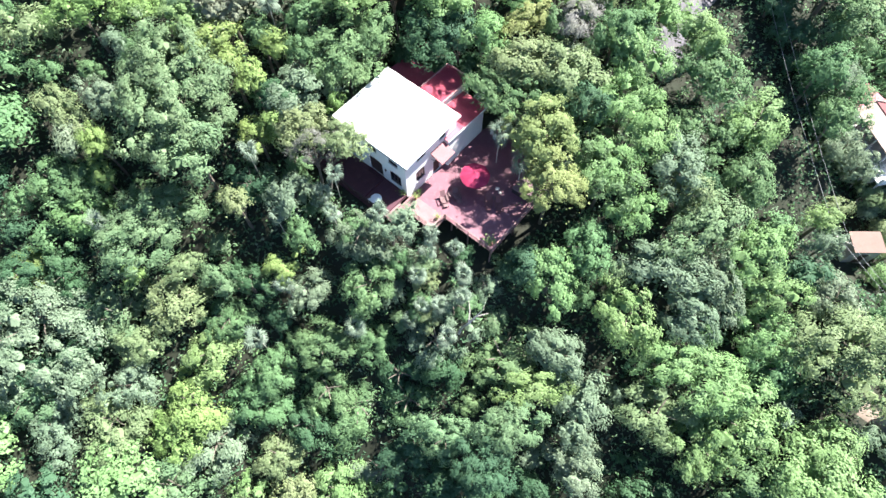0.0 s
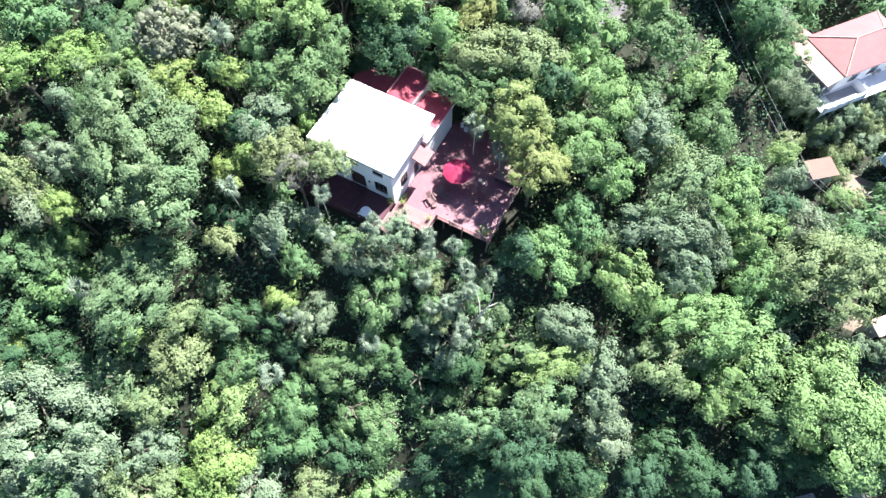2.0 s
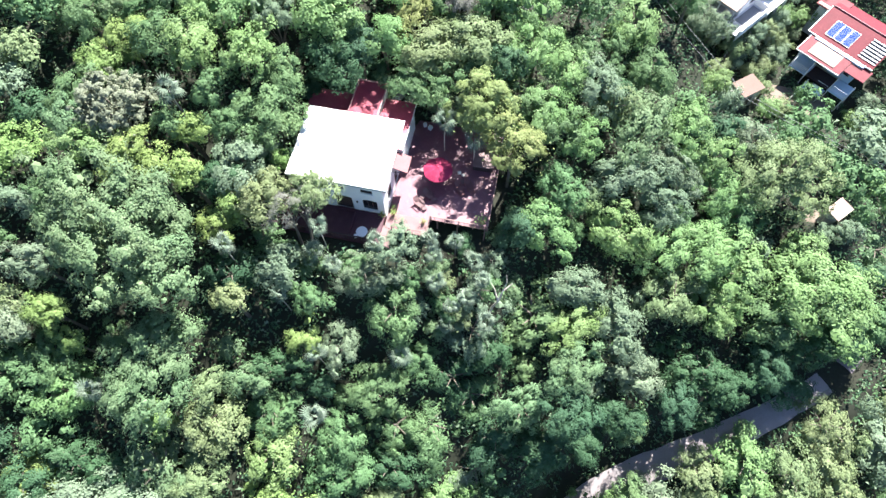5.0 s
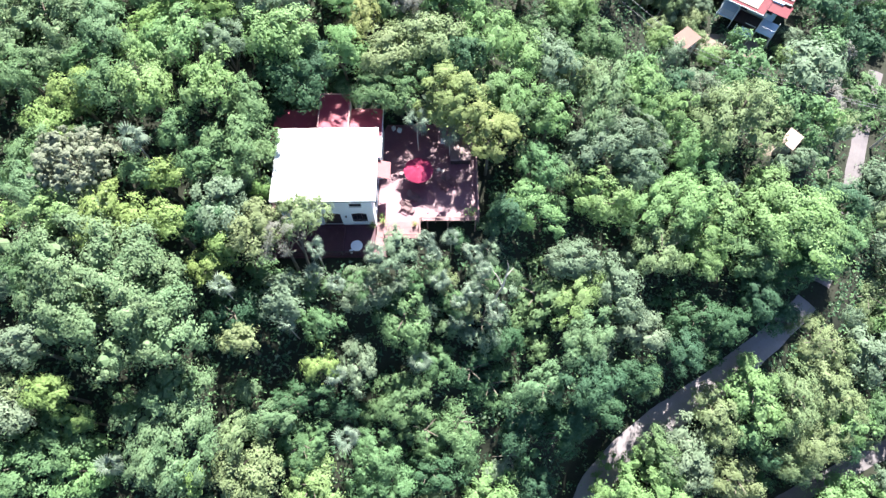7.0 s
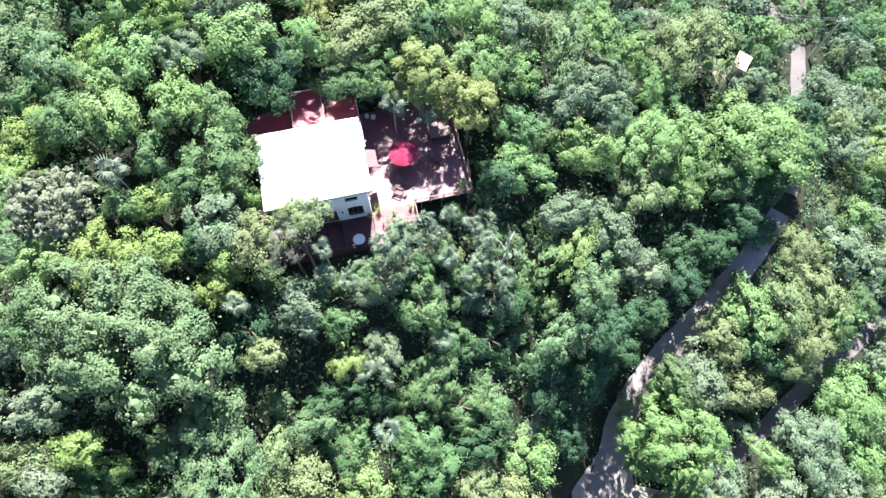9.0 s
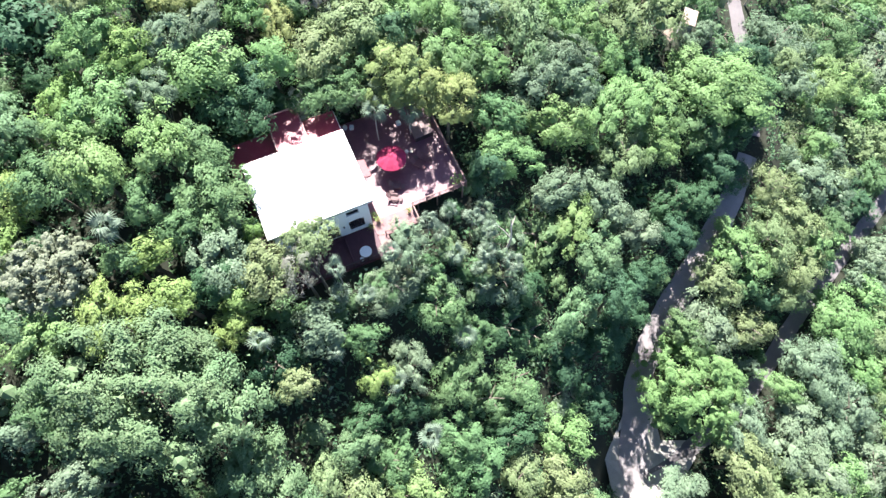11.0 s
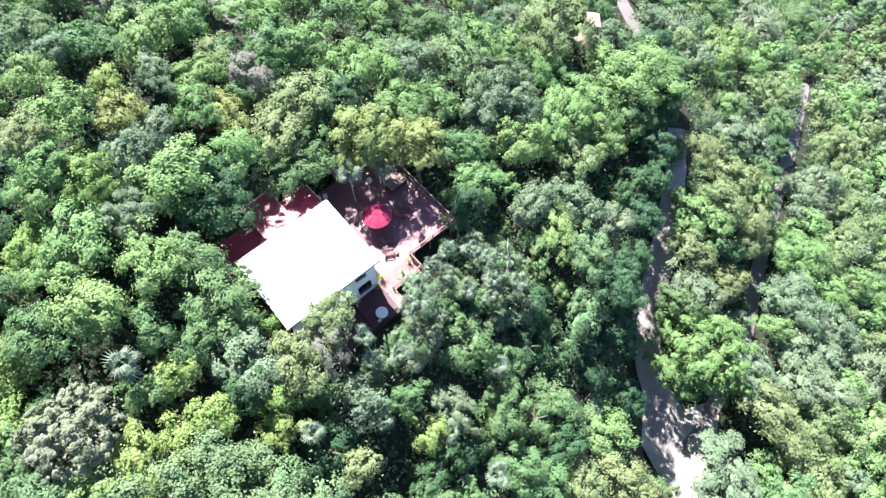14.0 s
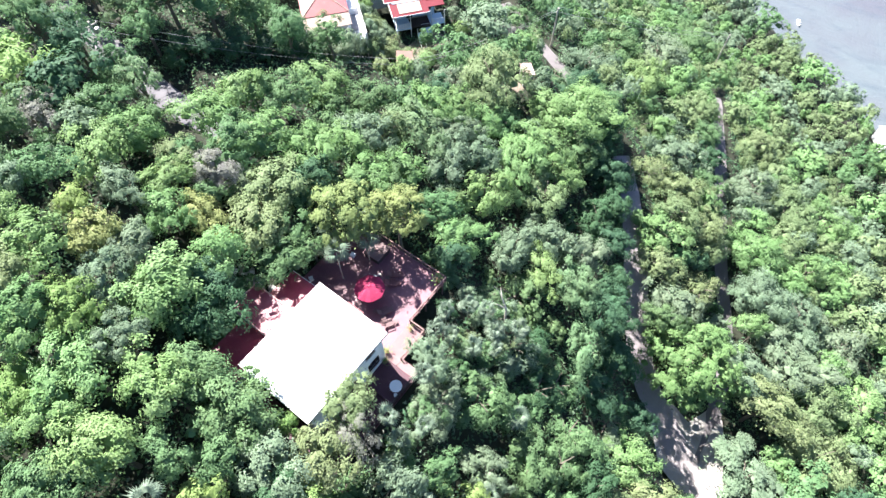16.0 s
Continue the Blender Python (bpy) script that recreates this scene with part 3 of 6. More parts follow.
TRUNK_MESH = {}
for k, (verts, height, radius, knots, cores) in PROTO.items():
    rng = np.random.default_rng(5 + len(TRUNK_MESH))
    bm = trunk_bm(rng, height - radius * 0.55, radius, height)
    me = bpy.data.meshes.new("trunk")
    bm.to_mesh(me)
    bm.free()
    me.materials.append(BARK)
    TRUNK_MESH[k] = me
TREE_LABEL = {
    "G": "leafy mid-green broadleaf tree on the wooded slope", "L": "bright light-green leafy tree in the sun", "Y": "yellow-green tree among darker trees",
    "B": "large blue-green broadleaf tree with a spreading crown", "P": "pale grey-green tree with a rounded crown", "O": "dense olive-coloured tree beside the deck",
    "K": "grey-green tree with a dense domed crown", "D": "dark green tree with shade put into its leaf colour", "E": "pale yellow-green leafy tree with a full crown", "W": "half-bare tree with greyish purple twigs", "R": "big round light-green tree beside the gravel lane",
}


def stature(x, y, r):
    """How tall a tree grows there: tallest on the level ground about the house, low on the slope below it."""
    h = 6.6 + 4.2 * math.exp(-((x + 6) / 24) ** 2 - ((y - 12) / 14) ** 2) + 2.5 * math.exp(-((x + 23) / 9) ** 2 - ((y + 6) / 10) ** 2) - 1.8 * math.exp(-((x - 4) / 16) ** 2 - ((y + 16) / 11) ** 2)
    h -= 2.6 * math.exp(-((x - 46) / 9) ** 2 - ((y - 38) / 7) ** 2)
    return h * (0.55 + 0.45 * min(r, 4.5) / 3.2)


def tree(x, y, r, colour, kind, v, turn, height=None, lean=(0.0, 0.0)):
    if r < 2.1 and kind in ("broad", "ragged"):
        kind = "small"
    own, radius = PROTO[kind, v][1:3]
    s = r / radius
    tall = min(max(s, 0.7), 1.2)
    lift = (height if height is not None else stature(x, y, r)) - own * tall
    top = thing("tree", pose(x, y, float(ground(x, y)), 0, 0, math.degrees(turn)), TREE_LABEL[colour], "tree", "trees of the hillside")
    trunk = new("trunk", TRUNK_MESH[kind, v])
    crown = new("crown", CROWN_MESH[kind, v])
    for o in (trunk, crown):
        o.parent = top
    trunk.scale = (s, s, max(0.3, tall + lift / own))
    wide = 1.0 if kind in ("puff", "globe") else 1.0 + 0.16 * math.sin(x * 7.3 + y * 3.1)
    crown.scale, crown.location = (s * wide, s / wide, tall), (0, 0, lift)
    crown.rotation_euler = (0.10 * math.sin(x * 5.1), 0.10 * math.sin(y * 4.7), 0)
    middle = Vector((0, 0, own * tall - 0.5 * r))
    crown.location += middle - crown.rotation_euler.to_matrix() @ middle
    if lean != (0.0, 0.0):
        off = Matrix.Rotation(-turn, 3, "Z") @ Vector((*lean, 0.0))
        crown.location += off
        trunk.rotation_euler = Vector((off.x, off.y, own * tall + lift)).to_track_quat("Z", "Y").to_euler()
    for slot in crown.material_slots:
        slot.link = "OBJECT"
        slot.material = LEAF[colour]
    return top


# crowns that can be told apart, by colour and habit: x, y, crown radius, height of the top
CROWN_ROWS = []
CROWN_ROWS.append(("B", "broad", [(-30.2, -1.4, 2.1, 12.9), (-26.8, -11.1, 3.7, 9.7), (-18.5, -12.3, 3.5, 9.0), (-12.0, 37.4, 2.4, 17.1), (-10.9, -19.3, 2.3, -2.0), (26.5, 18.1, 3.8, 3.2)]))
CROWN_ROWS.append(("B", "feathery", [(17.8, -15.1, 3.0, -7.9), (22.6, -10.5, 3.2, -5.4)]))
CROWN_ROWS.append(("B", "great", [(-19.0, -20.5, 5.1, 3.8)]))
CROWN_ROWS.append(("B", "huge", [(-33.1, 17.6, 6.3, 16.7), (-23.8, -9.0, 7.3, 12.5)]))
CROWN_ROWS.append(("B", "ragged", [(60.8, 14.9, 3.6, -11.6)]))
CROWN_ROWS.append(("B", "spreading", [(-27.0, 16.7, 3.0, 15.0), (-19.1, -41.8, 3.6, -7.4)]))
CROWN_ROWS.append(("D", "broad", [(-9.0, 13.7, 3.1, 10.6), (-6.7, 16.1, 2.6, 10.3), (8.6, 18.6, 2.8, 8.2)]))
# dark leaf colour stands for the shade uphill of the main lane
CROWN_ROWS.append(("D", "spreading", [(29.4, -13.1, 2.7, -11.4), (38.9, -5.8, 4.0, -11.4), (50.1, -2.4, 4.7, -14.9), (41.8, -9.7, 2.1, -19.2)]))
CROWN_ROWS.append(("D", "feathery", [(23.1, -14.8, 3.2, -6.8), (9.7, -13.1, 3.2, -8.8)]))
CROWN_ROWS.append(("D", "ragged", [(-16.2, -2.6, 2.1, 8.7), (-8.3, -17.5, 2.6, -2.2), (13.4, -9.8, 2.9, -7.0), (14.0, 3.1, 2.7, 0.2), (16.0, -18.0, 3.4, -13.1), (20.2, -19.9, 3.4, -13.4)]))
CROWN_ROWS.append(("E", "broad", [(-17.0, 24.4, 2.4, 17.5), (-13.7, -20.9, 1.8, -0.5), (-12.7, -29.9, 2.2, -4.9), (-11.8, -2.7, 2.8, 8.2), (-7.3, -1.8, 2.3, 8.0), (1.5, 18.2, 3.9, 9.8), (1.6, 30.6, 2.7, 10.4), (4.7, -28.4, 2.8, -13.1), (5.6, 20.2, 4.0, 9.3), (9.0, -32.2, 3.4, -15.3), (33.2, -40.0, 4.2, -22.9), (44.7, -24.7, 4.0, -23.3), (58.1, -14.4, 3.7, -18.1)]))
CROWN_ROWS.append(("E", "big", [(-11.2, -36.9, 4.4, -8.8), (33.1, -49.9, 5.9, -27.6), (40.7, -46.0, 5.7, -26.7), (45.9, 18.8, 5.7, 0.3), (52.5, -14.8, 5.0, -17.2), (54.6, -20.0, 4.0, -19.9), (56.4, -8.3, 4.8, -16.4), (66.7, -1.3, 4.7, -18.9), (80.0, -32.4, 5.9, -31.3), (92.3, -20.7, 5.8, -30.7)]))
CROWN_ROWS.append(("E", "ragged", [(-12.7, -12.8, 1.8, 3.8), (41.7, -17.2, 3.3, -17.9)]))
CROWN_ROWS.append(("E", "spreading", [(-13.1, -23.8, 3.5, -2.1)]))
CROWN_ROWS.append(("E", "upright", [(22.7, 19.8, 2.7, 3.7)]))
CROWN_ROWS.append(("G", "broad", [(-30.9, -23.6, 3.0, 2.4), (-28.3, -21.2, 2.5, 2.3), (-25.4, 9.5, 2.6, 14.2), (-17.1, 2.8, 2.1, 10.6), (-13.9, 6.1, 3.3, 11.0), (-13.2, 9.5, 2.6, 11.1), (-12.9, 4.8, 2.9, 9.5), (-9.5, 34.4, 2.8, 15.7), (-8.7, 43.4, 2.8, 15.8), (0.7, 41.6, 2.8, 12.3), (3.4, 38.8, 2.3, 9.6), (6.4, 27.7, 3.2, 10.3), (16.9, 32.1, 3.7, 7.6), (26.9, 26.5, 3.3, 2.8), (33.9, -21.6, 2.6, -19.2), (47.0, 1.2, 4.0, -8.5), (72.8, 30.5, 4.2, -13.1)]))
CROWN_ROWS.append(("G", "feathery", [(-29.2, -8.3, 2.2, 10.8), (1.8, -16.7, 3.1, -5.7), (2.3, -9.3, 3.1, -0.9)]))
CROWN_ROWS.append(("G", "big", [(86.9, 13.3, 5.8, -19.7), (118.4, 5.9, 7.4, -31.6)]))
CROWN_ROWS.append(("G", "ragged", [(-21.6, 1.0, 1.7, 11.1), (-18.4, 5.6, 2.3, 12.1), (-6.2, -10.3, 2.2, 1.7), (17.8, -4.7, 4.4, -6.3), (41.0, 13.4, 3.6, -5.0), (64.4, 8.3, 3.6, -13.7)]))
CROWN_ROWS.append(("L", "broad", [(-28.0, -3.1, 2.4, 12.0), (-26.5, -24.1, 2.8, 0.7), (-21.4, 12.9, 2.1, 14.6), (-21.2, 8.6, 3.1, 15.3), (-19.3, 19.6, 2.2, 15.8), (-18.7, 14.9, 3.3, 15.1), (-18.0, 21.3, 2.2, 16.7), (-15.7, 9.8, 2.9, 14.1), (-14.7, 31.1, 2.2, 17.1), (-14.3, 25.9, 3.0, 17.2), (-10.1, 16.9, 3.9, 13.8), (-7.3, -25.4, 3.2, -6.5), (-4.3, 24.5, 2.6, 11.4), (-1.6, 27.8, 2.6, 11.3), (-0.0, 35.8, 3.1, 12.2), (7.9, 33.3, 3.2, 10.2), (9.7, 26.3, 3.4, 9.6), (11.6, -26.8, 3.4, -16.3), (12.5, 34.9, 3.5, 9.1), (14.5, 15.1, 3.2, 5.7), (16.1, 21.2, 3.3, 6.6), (19.2, 13.6, 2.6, 3.2), (22.0, -5.7, 2.8, -5.6)]))
CROWN_ROWS.append(("L", "broad", [(24.0, 32.4, 4.0, 4.4), (31.8, 5.6, 3.1, -3.5), (31.9, 20.0, 3.3, 1.3), (35.4, 17.9, 2.9, -1.0), (41.9, 5.7, 3.8, -6.4), (44.4, -34.2, 2.3, -24.0), (47.0, -14.5, 4.3, -17.3), (57.7, 3.2, 3.9, -11.5), (60.4, -18.6, 3.0, -21.3), (69.5, -3.3, 3.6, -19.4)]))
CROWN_ROWS.append(("L", "feathery", [(12.3, 21.3, 3.5, 8.7), (36.8, 6.8, 4.3, -3.8), (38.5, 14.8, 3.6, -3.7), (39.4, 1.8, 3.7, -8.2), (49.6, 9.7, 3.6, -6.2)]))
CROWN_ROWS.append(("G", "feathery", [(-8.0, -21.6, 2.9, -5.2), (-0.9, -22.5, 2.8, -7.6), (4.6, -19.6, 3.0, -10.0), (8.0, -19.0, 4.1, -11.3), (12.1, -14.4, 3.4, -11.4)]))
CROWN_ROWS.append(("L", "big", [(44.6, -53.8, 6.1, -28.2), (50.8, 5.2, 6.7, -4.5), (60.6, -29.5, 5.6, -25.1), (66.1, -39.6, 5.0, -30.3), (77.4, 3.5, 5.0, -16.4), (83.1, -40.6, 5.7, -35.6)]))
CROWN_ROWS.append(("L", "spreading", [(-4.4, 34.1, 3.6, 13.8)]))
CROWN_ROWS.append(("L", "upright", [(-4.2, 17.3, 2.7, 11.4)]))
CROWN_ROWS.append(("O", "broad", [(-10.4, 24.6, 2.7, 14.8), (-2.2, 22.9, 2.6, 10.1)]))
CROWN_ROWS.append(("G", "broad", [(-0.2, 13.5, 2.7, 7.7)]))
CROWN_ROWS.append(("G", "spreading", [(17.5, 8.1, 3.3, 1.6)]))
CROWN_ROWS.append(("L", "spreading", [(16.8, 3.7, 3.3, 0.3)]))
CROWN_ROWS.append(("L", "feathery", [(25.4, 5.6, 3.5, -0.9)]))
CROWN_ROWS.append(("E", "feathery", [(33.7, 1.1, 3.8, -5.9)]))
CROWN_ROWS.append(("G", "broad", [(-31.0, 1.8, 2.3, 12.8)]))
CROWN_ROWS.append(("G", "ragged", [(-0.3, -25.6, 3.2, -9.5)]))
CROWN_ROWS.append(("K", "puff", [(-26.4, 1.1, 3.4, 14.2)]))
CROWN_ROWS.append(("O", "dome", [(11.8, 8.7, 3.4, 7.8), (7.5, 12.5, 3.7, 9.8)]))
CROWN_ROWS.append(("P", "broad", [(-15.3, -41.9, 3.0, -9.3), (-12.5, 33.9, 2.3, 16.3), (-9.0, 21.8, 2.3, 13.4), (-5.5, 28.8, 2.1, 13.1), (-0.9, -31.9, 3.7, -11.3), (20.0, 20.7, 3.3, 4.8), (21.8, -1.2, 3.1, -3.9), (24.9, 11.8, 3.4, 0.8), (27.4, -3.8, 3.4, -6.1), (30.5, 14.8, 2.8, -0.1), (37.9, -21.7, 3.9, -19.2), (42.0, 23.0, 3.3, -3.4), (66.4, -9.6, 4.2, -19.8)]))
CROWN_ROWS.append(("P", "feathery", [(-2.6, -13.8, 2.3, -2.6), (-1.3, -6.5, 3.2, 1.0), (10.9, -8.2, 3.2, -5.9), (14.0, -22.1, 3.4, -18.1)]))
# the pale leaf colour stands for the sheen on this crown
CROWN_ROWS.append(("P", "huge", [(-23.2, -35.0, 8.1, -1.6)]))
CROWN_ROWS.append(("P", "big", [(52.4, -34.1, 4.8, -24.8), (54.8, -49.4, 5.5, -31.6), (54.8, -40.7, 4.8, -27.9), (72.7, 13.5, 5.7, -14.1), (77.0, -24.5, 5.8, -27.3), (99.0, 7.2, 7.2, -25.0)]))
CROWN_ROWS.append(("P", "fine", [(-14.9, 14.8, 2.2, 14.0), (-12.6, 21.0, 2.7, 14.4), (22.7, -41.8, 5.7, -25.0)]))
CROWN_ROWS.append(("P", "ragged", [(-31.4, -19.8, 1.9, 5.0), (-30.3, -14.0, 2.5, 8.4), (-14.8, 0.2, 3.4, 9.3), (-11.7, -33.2, 2.9, -6.9), (-9.6, -8.2, 3.2, 3.8), (1.7, -3.5, 2.2, 3.3), (10.7, -5.0, 2.7, -3.7), (30.1, 10.5, 3.1, -1.5), (30.2, -8.0, 3.3, -9.2), (36.1, -35.3, 4.0, -22.6), (43.9, -39.0, 4.6, -25.4), (43.3, -43.6, 3.9, -25.6)]))
CROWN_ROWS.append(("W", "broad", [(-8.5, -3.6, 2.4, 8.3)]))
CROWN_ROWS.append(("W", "ragged", [(-4.8, 43.7, 2.5, 13.5), (2.5, 26.2, 2.8, 10.5), (65.7, 28.1, 3.8, -10.7)]))
CROWN_ROWS.append(("Y", "broad", [(-38.3, -9.4, 2.5, 12.1), (-28.5, -32.0, 2.3, -3.7), (-28.0, -17.8, 2.1, 6.3), (-24.2, -2.4, 2.2, 11.4), (-23.0, 16.9, 2.8, 13.7), (-21.8, -3.4, 1.7, 10.2), (-19.1, -2.8, 1.9, 9.5), (-17.3, -24.9, 1.5, -0.9), (-15.7, 19.2, 2.4, 15.3), (-9.6, 28.3, 1.8, 15.1), (-5.2, -34.5, 2.7, -10.6)]))
CROWN_ROWS.append(("Y", "ragged", [(-20.1, 1.3, 2.0, 10.5), (-6.1, -14.2, 2.2, -1.2)]))
CROWN_ROWS.append(("Y", "spreading", [(-30.9, 6.1, 2.8, 12.5), (-28.8, 9.1, 2.6, 13.5), (-5.5, -30.5, 3.6, -8.3)]))
CROWN_ROWS.append(("Y", "upright", [(-26.5, -19.8, 1.5, 3.3), (-15.9, -6.2, 2.0, 6.4), (-15.0, -4.0, 2.1, 7.3), (-11.3, 1.6, 1.2, 7.2)]))
pick = random.Random(11)
placed = [(4.0, 13.6, 2.7)]


def rooted(x, y):
    """Where a trunk stands whose crown is over x, y: beside the house, the deck and the lanes, never in them."""
    if -12.6 < x < 11.2 and -4.2 < y < 15.2:
        x, y = min(((-13.2, y), (11.8, y), (x, -4.9), (x, 15.9)), key=lambda q: math.hypot(q[0] - x, q[1] - y))
    for lane, wide in ((LANE, 2.6), (LOWER_LANE, 2.2), (UPPER_LANE, 2.6)):
        d = float(near_lane(lane, np.array(x), np.array(y))[0])
        if d < wide:
            gx = float(near_lane(lane, np.array(x + 0.1), np.array(y))[0]) - d
            gy = float(near_lane(lane, np.array(x), np.array(y + 0.1))[0]) - d
            n = math.hypot(gx, gy) or 1.0
            x, y = x + gx / n * (wide - d), y + gy / n * (wide - d)
    return x, y


def overlaps(x, y, r, share):
    return any(math.hypot(x - a, y - b) < (r + c) * share for a, b, c in placed)


for colour, kind, rows in CROWN_ROWS:
    for x, y, r, z in rows:
        bx, by = rooted(x, y)
        kind_here = "bare" if colour == "W" and x < 0 and y < 10 else kind
        tree(bx, by, r, colour, kind_here, pick.randrange(3), pick.uniform(0, 6.28), max(2.6, z - float(ground(bx, by))), (x - bx, y - by))
        placed.append((x, y, r))
tree(3.9, 14.7, 2.7, "P", "lacy", 1, 0.7, 7.6, (0.0, -0.3))
for x, y, r in ((3.4, 16.6, 3.4), (11.4, 16.8, 3.6), (15.2, 13.8, 3.2)):
    tree(x, y, r, "G", "lacy", pick.randrange(3), pick.uniform(0, 6.28))
    placed.append((x, y, r))
# shrubs below the deck and the terrace
SHRUBS = [(2.6, -5.4, 1.6), (5.6, -4.6, 1.5), (11.9, -1.2, 1.7), (12.4, 2.2, 1.6), (8.4, -1.0, 1.2), (11.4, -4.2, 1.7), (-2.6, -6.2, 1.8), (-6.6, -6.6, 1.8), (0.0, -6.8, 1.7), (7.4, -6.6, 1.9), (13.6, 5.0, 1.5), (-12.4, -5.2, 1.9),
          (-13.6, 3.6, 2.2), (-14.2, 7.2, 2.2), (1.8, 15.8, 1.6), (-8.8, 15.0, 2.0), (4.4, -7.6, 1.6), (14.4, -2.8, 1.8)]
GARDEN = [(44.5, 39.0, 1.7), (46.5, 41.5, 1.9), (44.0, 42.2, 1.5), (48.2, 44.5, 1.8), (36.2, 40.2, 1.9), (34.6, 42.8, 2.0), (33.4, 38.2, 2.0), (40.2, 38.2, 1.6), (45.2, 34.8, 1.4), (48.0, 32.8, 1.7), 
          (45.6, 31.4, 1.7),   (58.6, 33.6, 1.8), (60.5, 36.5, 1.8), (47.0, 47.5, 1.6), (42.6, 36.9, 1.3), (36.6, 33.0, 1.9), (49.4, 47.5, 1.8), (31.6, 46.6, 2.0)]
for x, y, r, h in ((35.7, 38.3, 2.2, 5.8), (32.9, 40.2, 2.3, 6.2), (30.6, 42.4, 2.3, 6.6), (33.2, 37.4, 2.2, 5.2), (37.4, 26.4, 1.9, 5.8), (35.6, 28.0, 1.9, 5.8),
                   (46.2, 43.6, 1.8, 4.6), (44.0, 37.0, 1.6, 3.6), (51.4, 52.4, 2.2, 5.0), (50.0, 49.0, 2.0, 4.6), (52.2, 57.0, 2.4, 6.0), (47.6, 42.6, 1.6, 3.6), (54.6, 55.4, 2.2, 5.6), (48.4, 54.6, 2.2, 5.6), (47.4, 50.6, 1.8, 4.4), (29.2, 46.0, 2.6, 7.2), (27.6, 42.2, 2.6, 7.0),
                   (40.6, 39.0, 1.7, 4.8), (42.0, 40.8, 1.8, 5.0), (43.4, 42.6, 1.7, 4.6), (44.8, 44.4, 1.7, 4.8), (46.2, 46.2, 1.8, 5.0), (39.0, 37.8, 1.7, 4.6), (47.2, 48.0, 1.6, 4.6)):
    tree(x, y, r, pick.choice("EPPPL"), pick.choice(["ragged", "feathery"]), pick.randrange(3), pick.uniform(0, 6.28), h)
    placed.append((x, y, r))
for x, y, r, h in ((0.5, 24.4, 2.0, 5.2), (4.6, 23.4, 1.9, 4.8), (2.0, 30.4, 2.0, 5.0), (6.2, 28.6, 1.9, 4.8), (53.6, 13.8, 1.5, 2.7), (51.4, 13.4, 1.5, 2.6), (55.4, 14.4, 1.5, 2.8), (3.2, -5.6, 1.5, 3.0), (6.6, -5.2, 1.5, 2.8), (8.8, -7.6, 1.7, 3.4)):
    tree(x, y, r, pick.choice("GPPE"), "broad", pick.randrange(3), pick.uniform(0, 6.28), h)
    placed.append((x, y, r))
# dark leaf colour stands for the deep shade behind the wings
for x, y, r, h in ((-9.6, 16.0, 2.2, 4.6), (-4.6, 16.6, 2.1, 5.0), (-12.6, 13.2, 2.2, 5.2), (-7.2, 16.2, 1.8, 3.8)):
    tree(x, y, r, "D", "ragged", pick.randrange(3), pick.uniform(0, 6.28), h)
    placed.append((x, y, r))
for x, y, r in GARDEN:
    tree(x, y, r, pick.choice("EPPPLE"), pick.choice(["broad", "ragged", "feathery"]), pick.randrange(3), pick.uniform(0, 6.28), pick.uniform(2.6, 4.2))
    placed.append((x, y, r))
for x, y, r in SHRUBS:
    tree(x, y, r, pick.choice("GGPDB"), pick.choice(["broad", "ragged"]), pick.randrange(3), pick.uniform(0, 6.28), 1.9 if x > 11 else (2.6 + 0.5 * r if y > -5.0 else 2.2) if y < 12 else 3.4)
    placed.append((x, y, r))
# added dark trees that fill the gaps seen through the huge crown
for k in range(7):
    a = k * 0.9
    tree(-23.2 + 5.2 * math.cos(a), -35.0 + 5.2 * math.sin(a), 2.6, "D", "broad", k % 3, a, 4.2)
tree(32.2, -28.7, 7.0, "R", "globe", 0, 0.4, -18.4 - float(ground(32.2, -28.7)))
placed.append((32.0, -28.7, 7.8))

# trees beside the lanes: x, y, radius, height
# placed to shade the lanes and screen the upper one from the camera
VERGE_MAIN = [(17.6, -25.0, 2.4, 5.2), (22.4, -18.0, 2.6, 7.2), (26.3, -16.6, 2.5, 7.6), (31.0, -13.8, 2.5, 7.6), (36.4, -10.6, 2.5, 7.8), (42.0, -7.4, 2.6, 8.0), (46.8, -4.0, 2.7, 8.4), (51.6, -0.8, 2.8, 8.8),
         (55.4, 1.6, 3.0, 9.0), (59.6, 4.6, 3.2, 9.2), (61.8, 9.6, 3.0, 8.4)]
VERGE_LOWER = [(37.4, -30.8, 2.8, 7.6), (45.0, -26.4, 2.6, 7.2), (52.8, -23.4, 2.8, 8.0), (59.8, -20.2, 2.9, 8.0), (66.2, -16.6, 2.6, 7.4), (73.2, -14.6, 3.0, 8.0), (80.2, -12.0, 3.0, 8.0),
         (87.6, -8.8, 3.0, 8.0)]
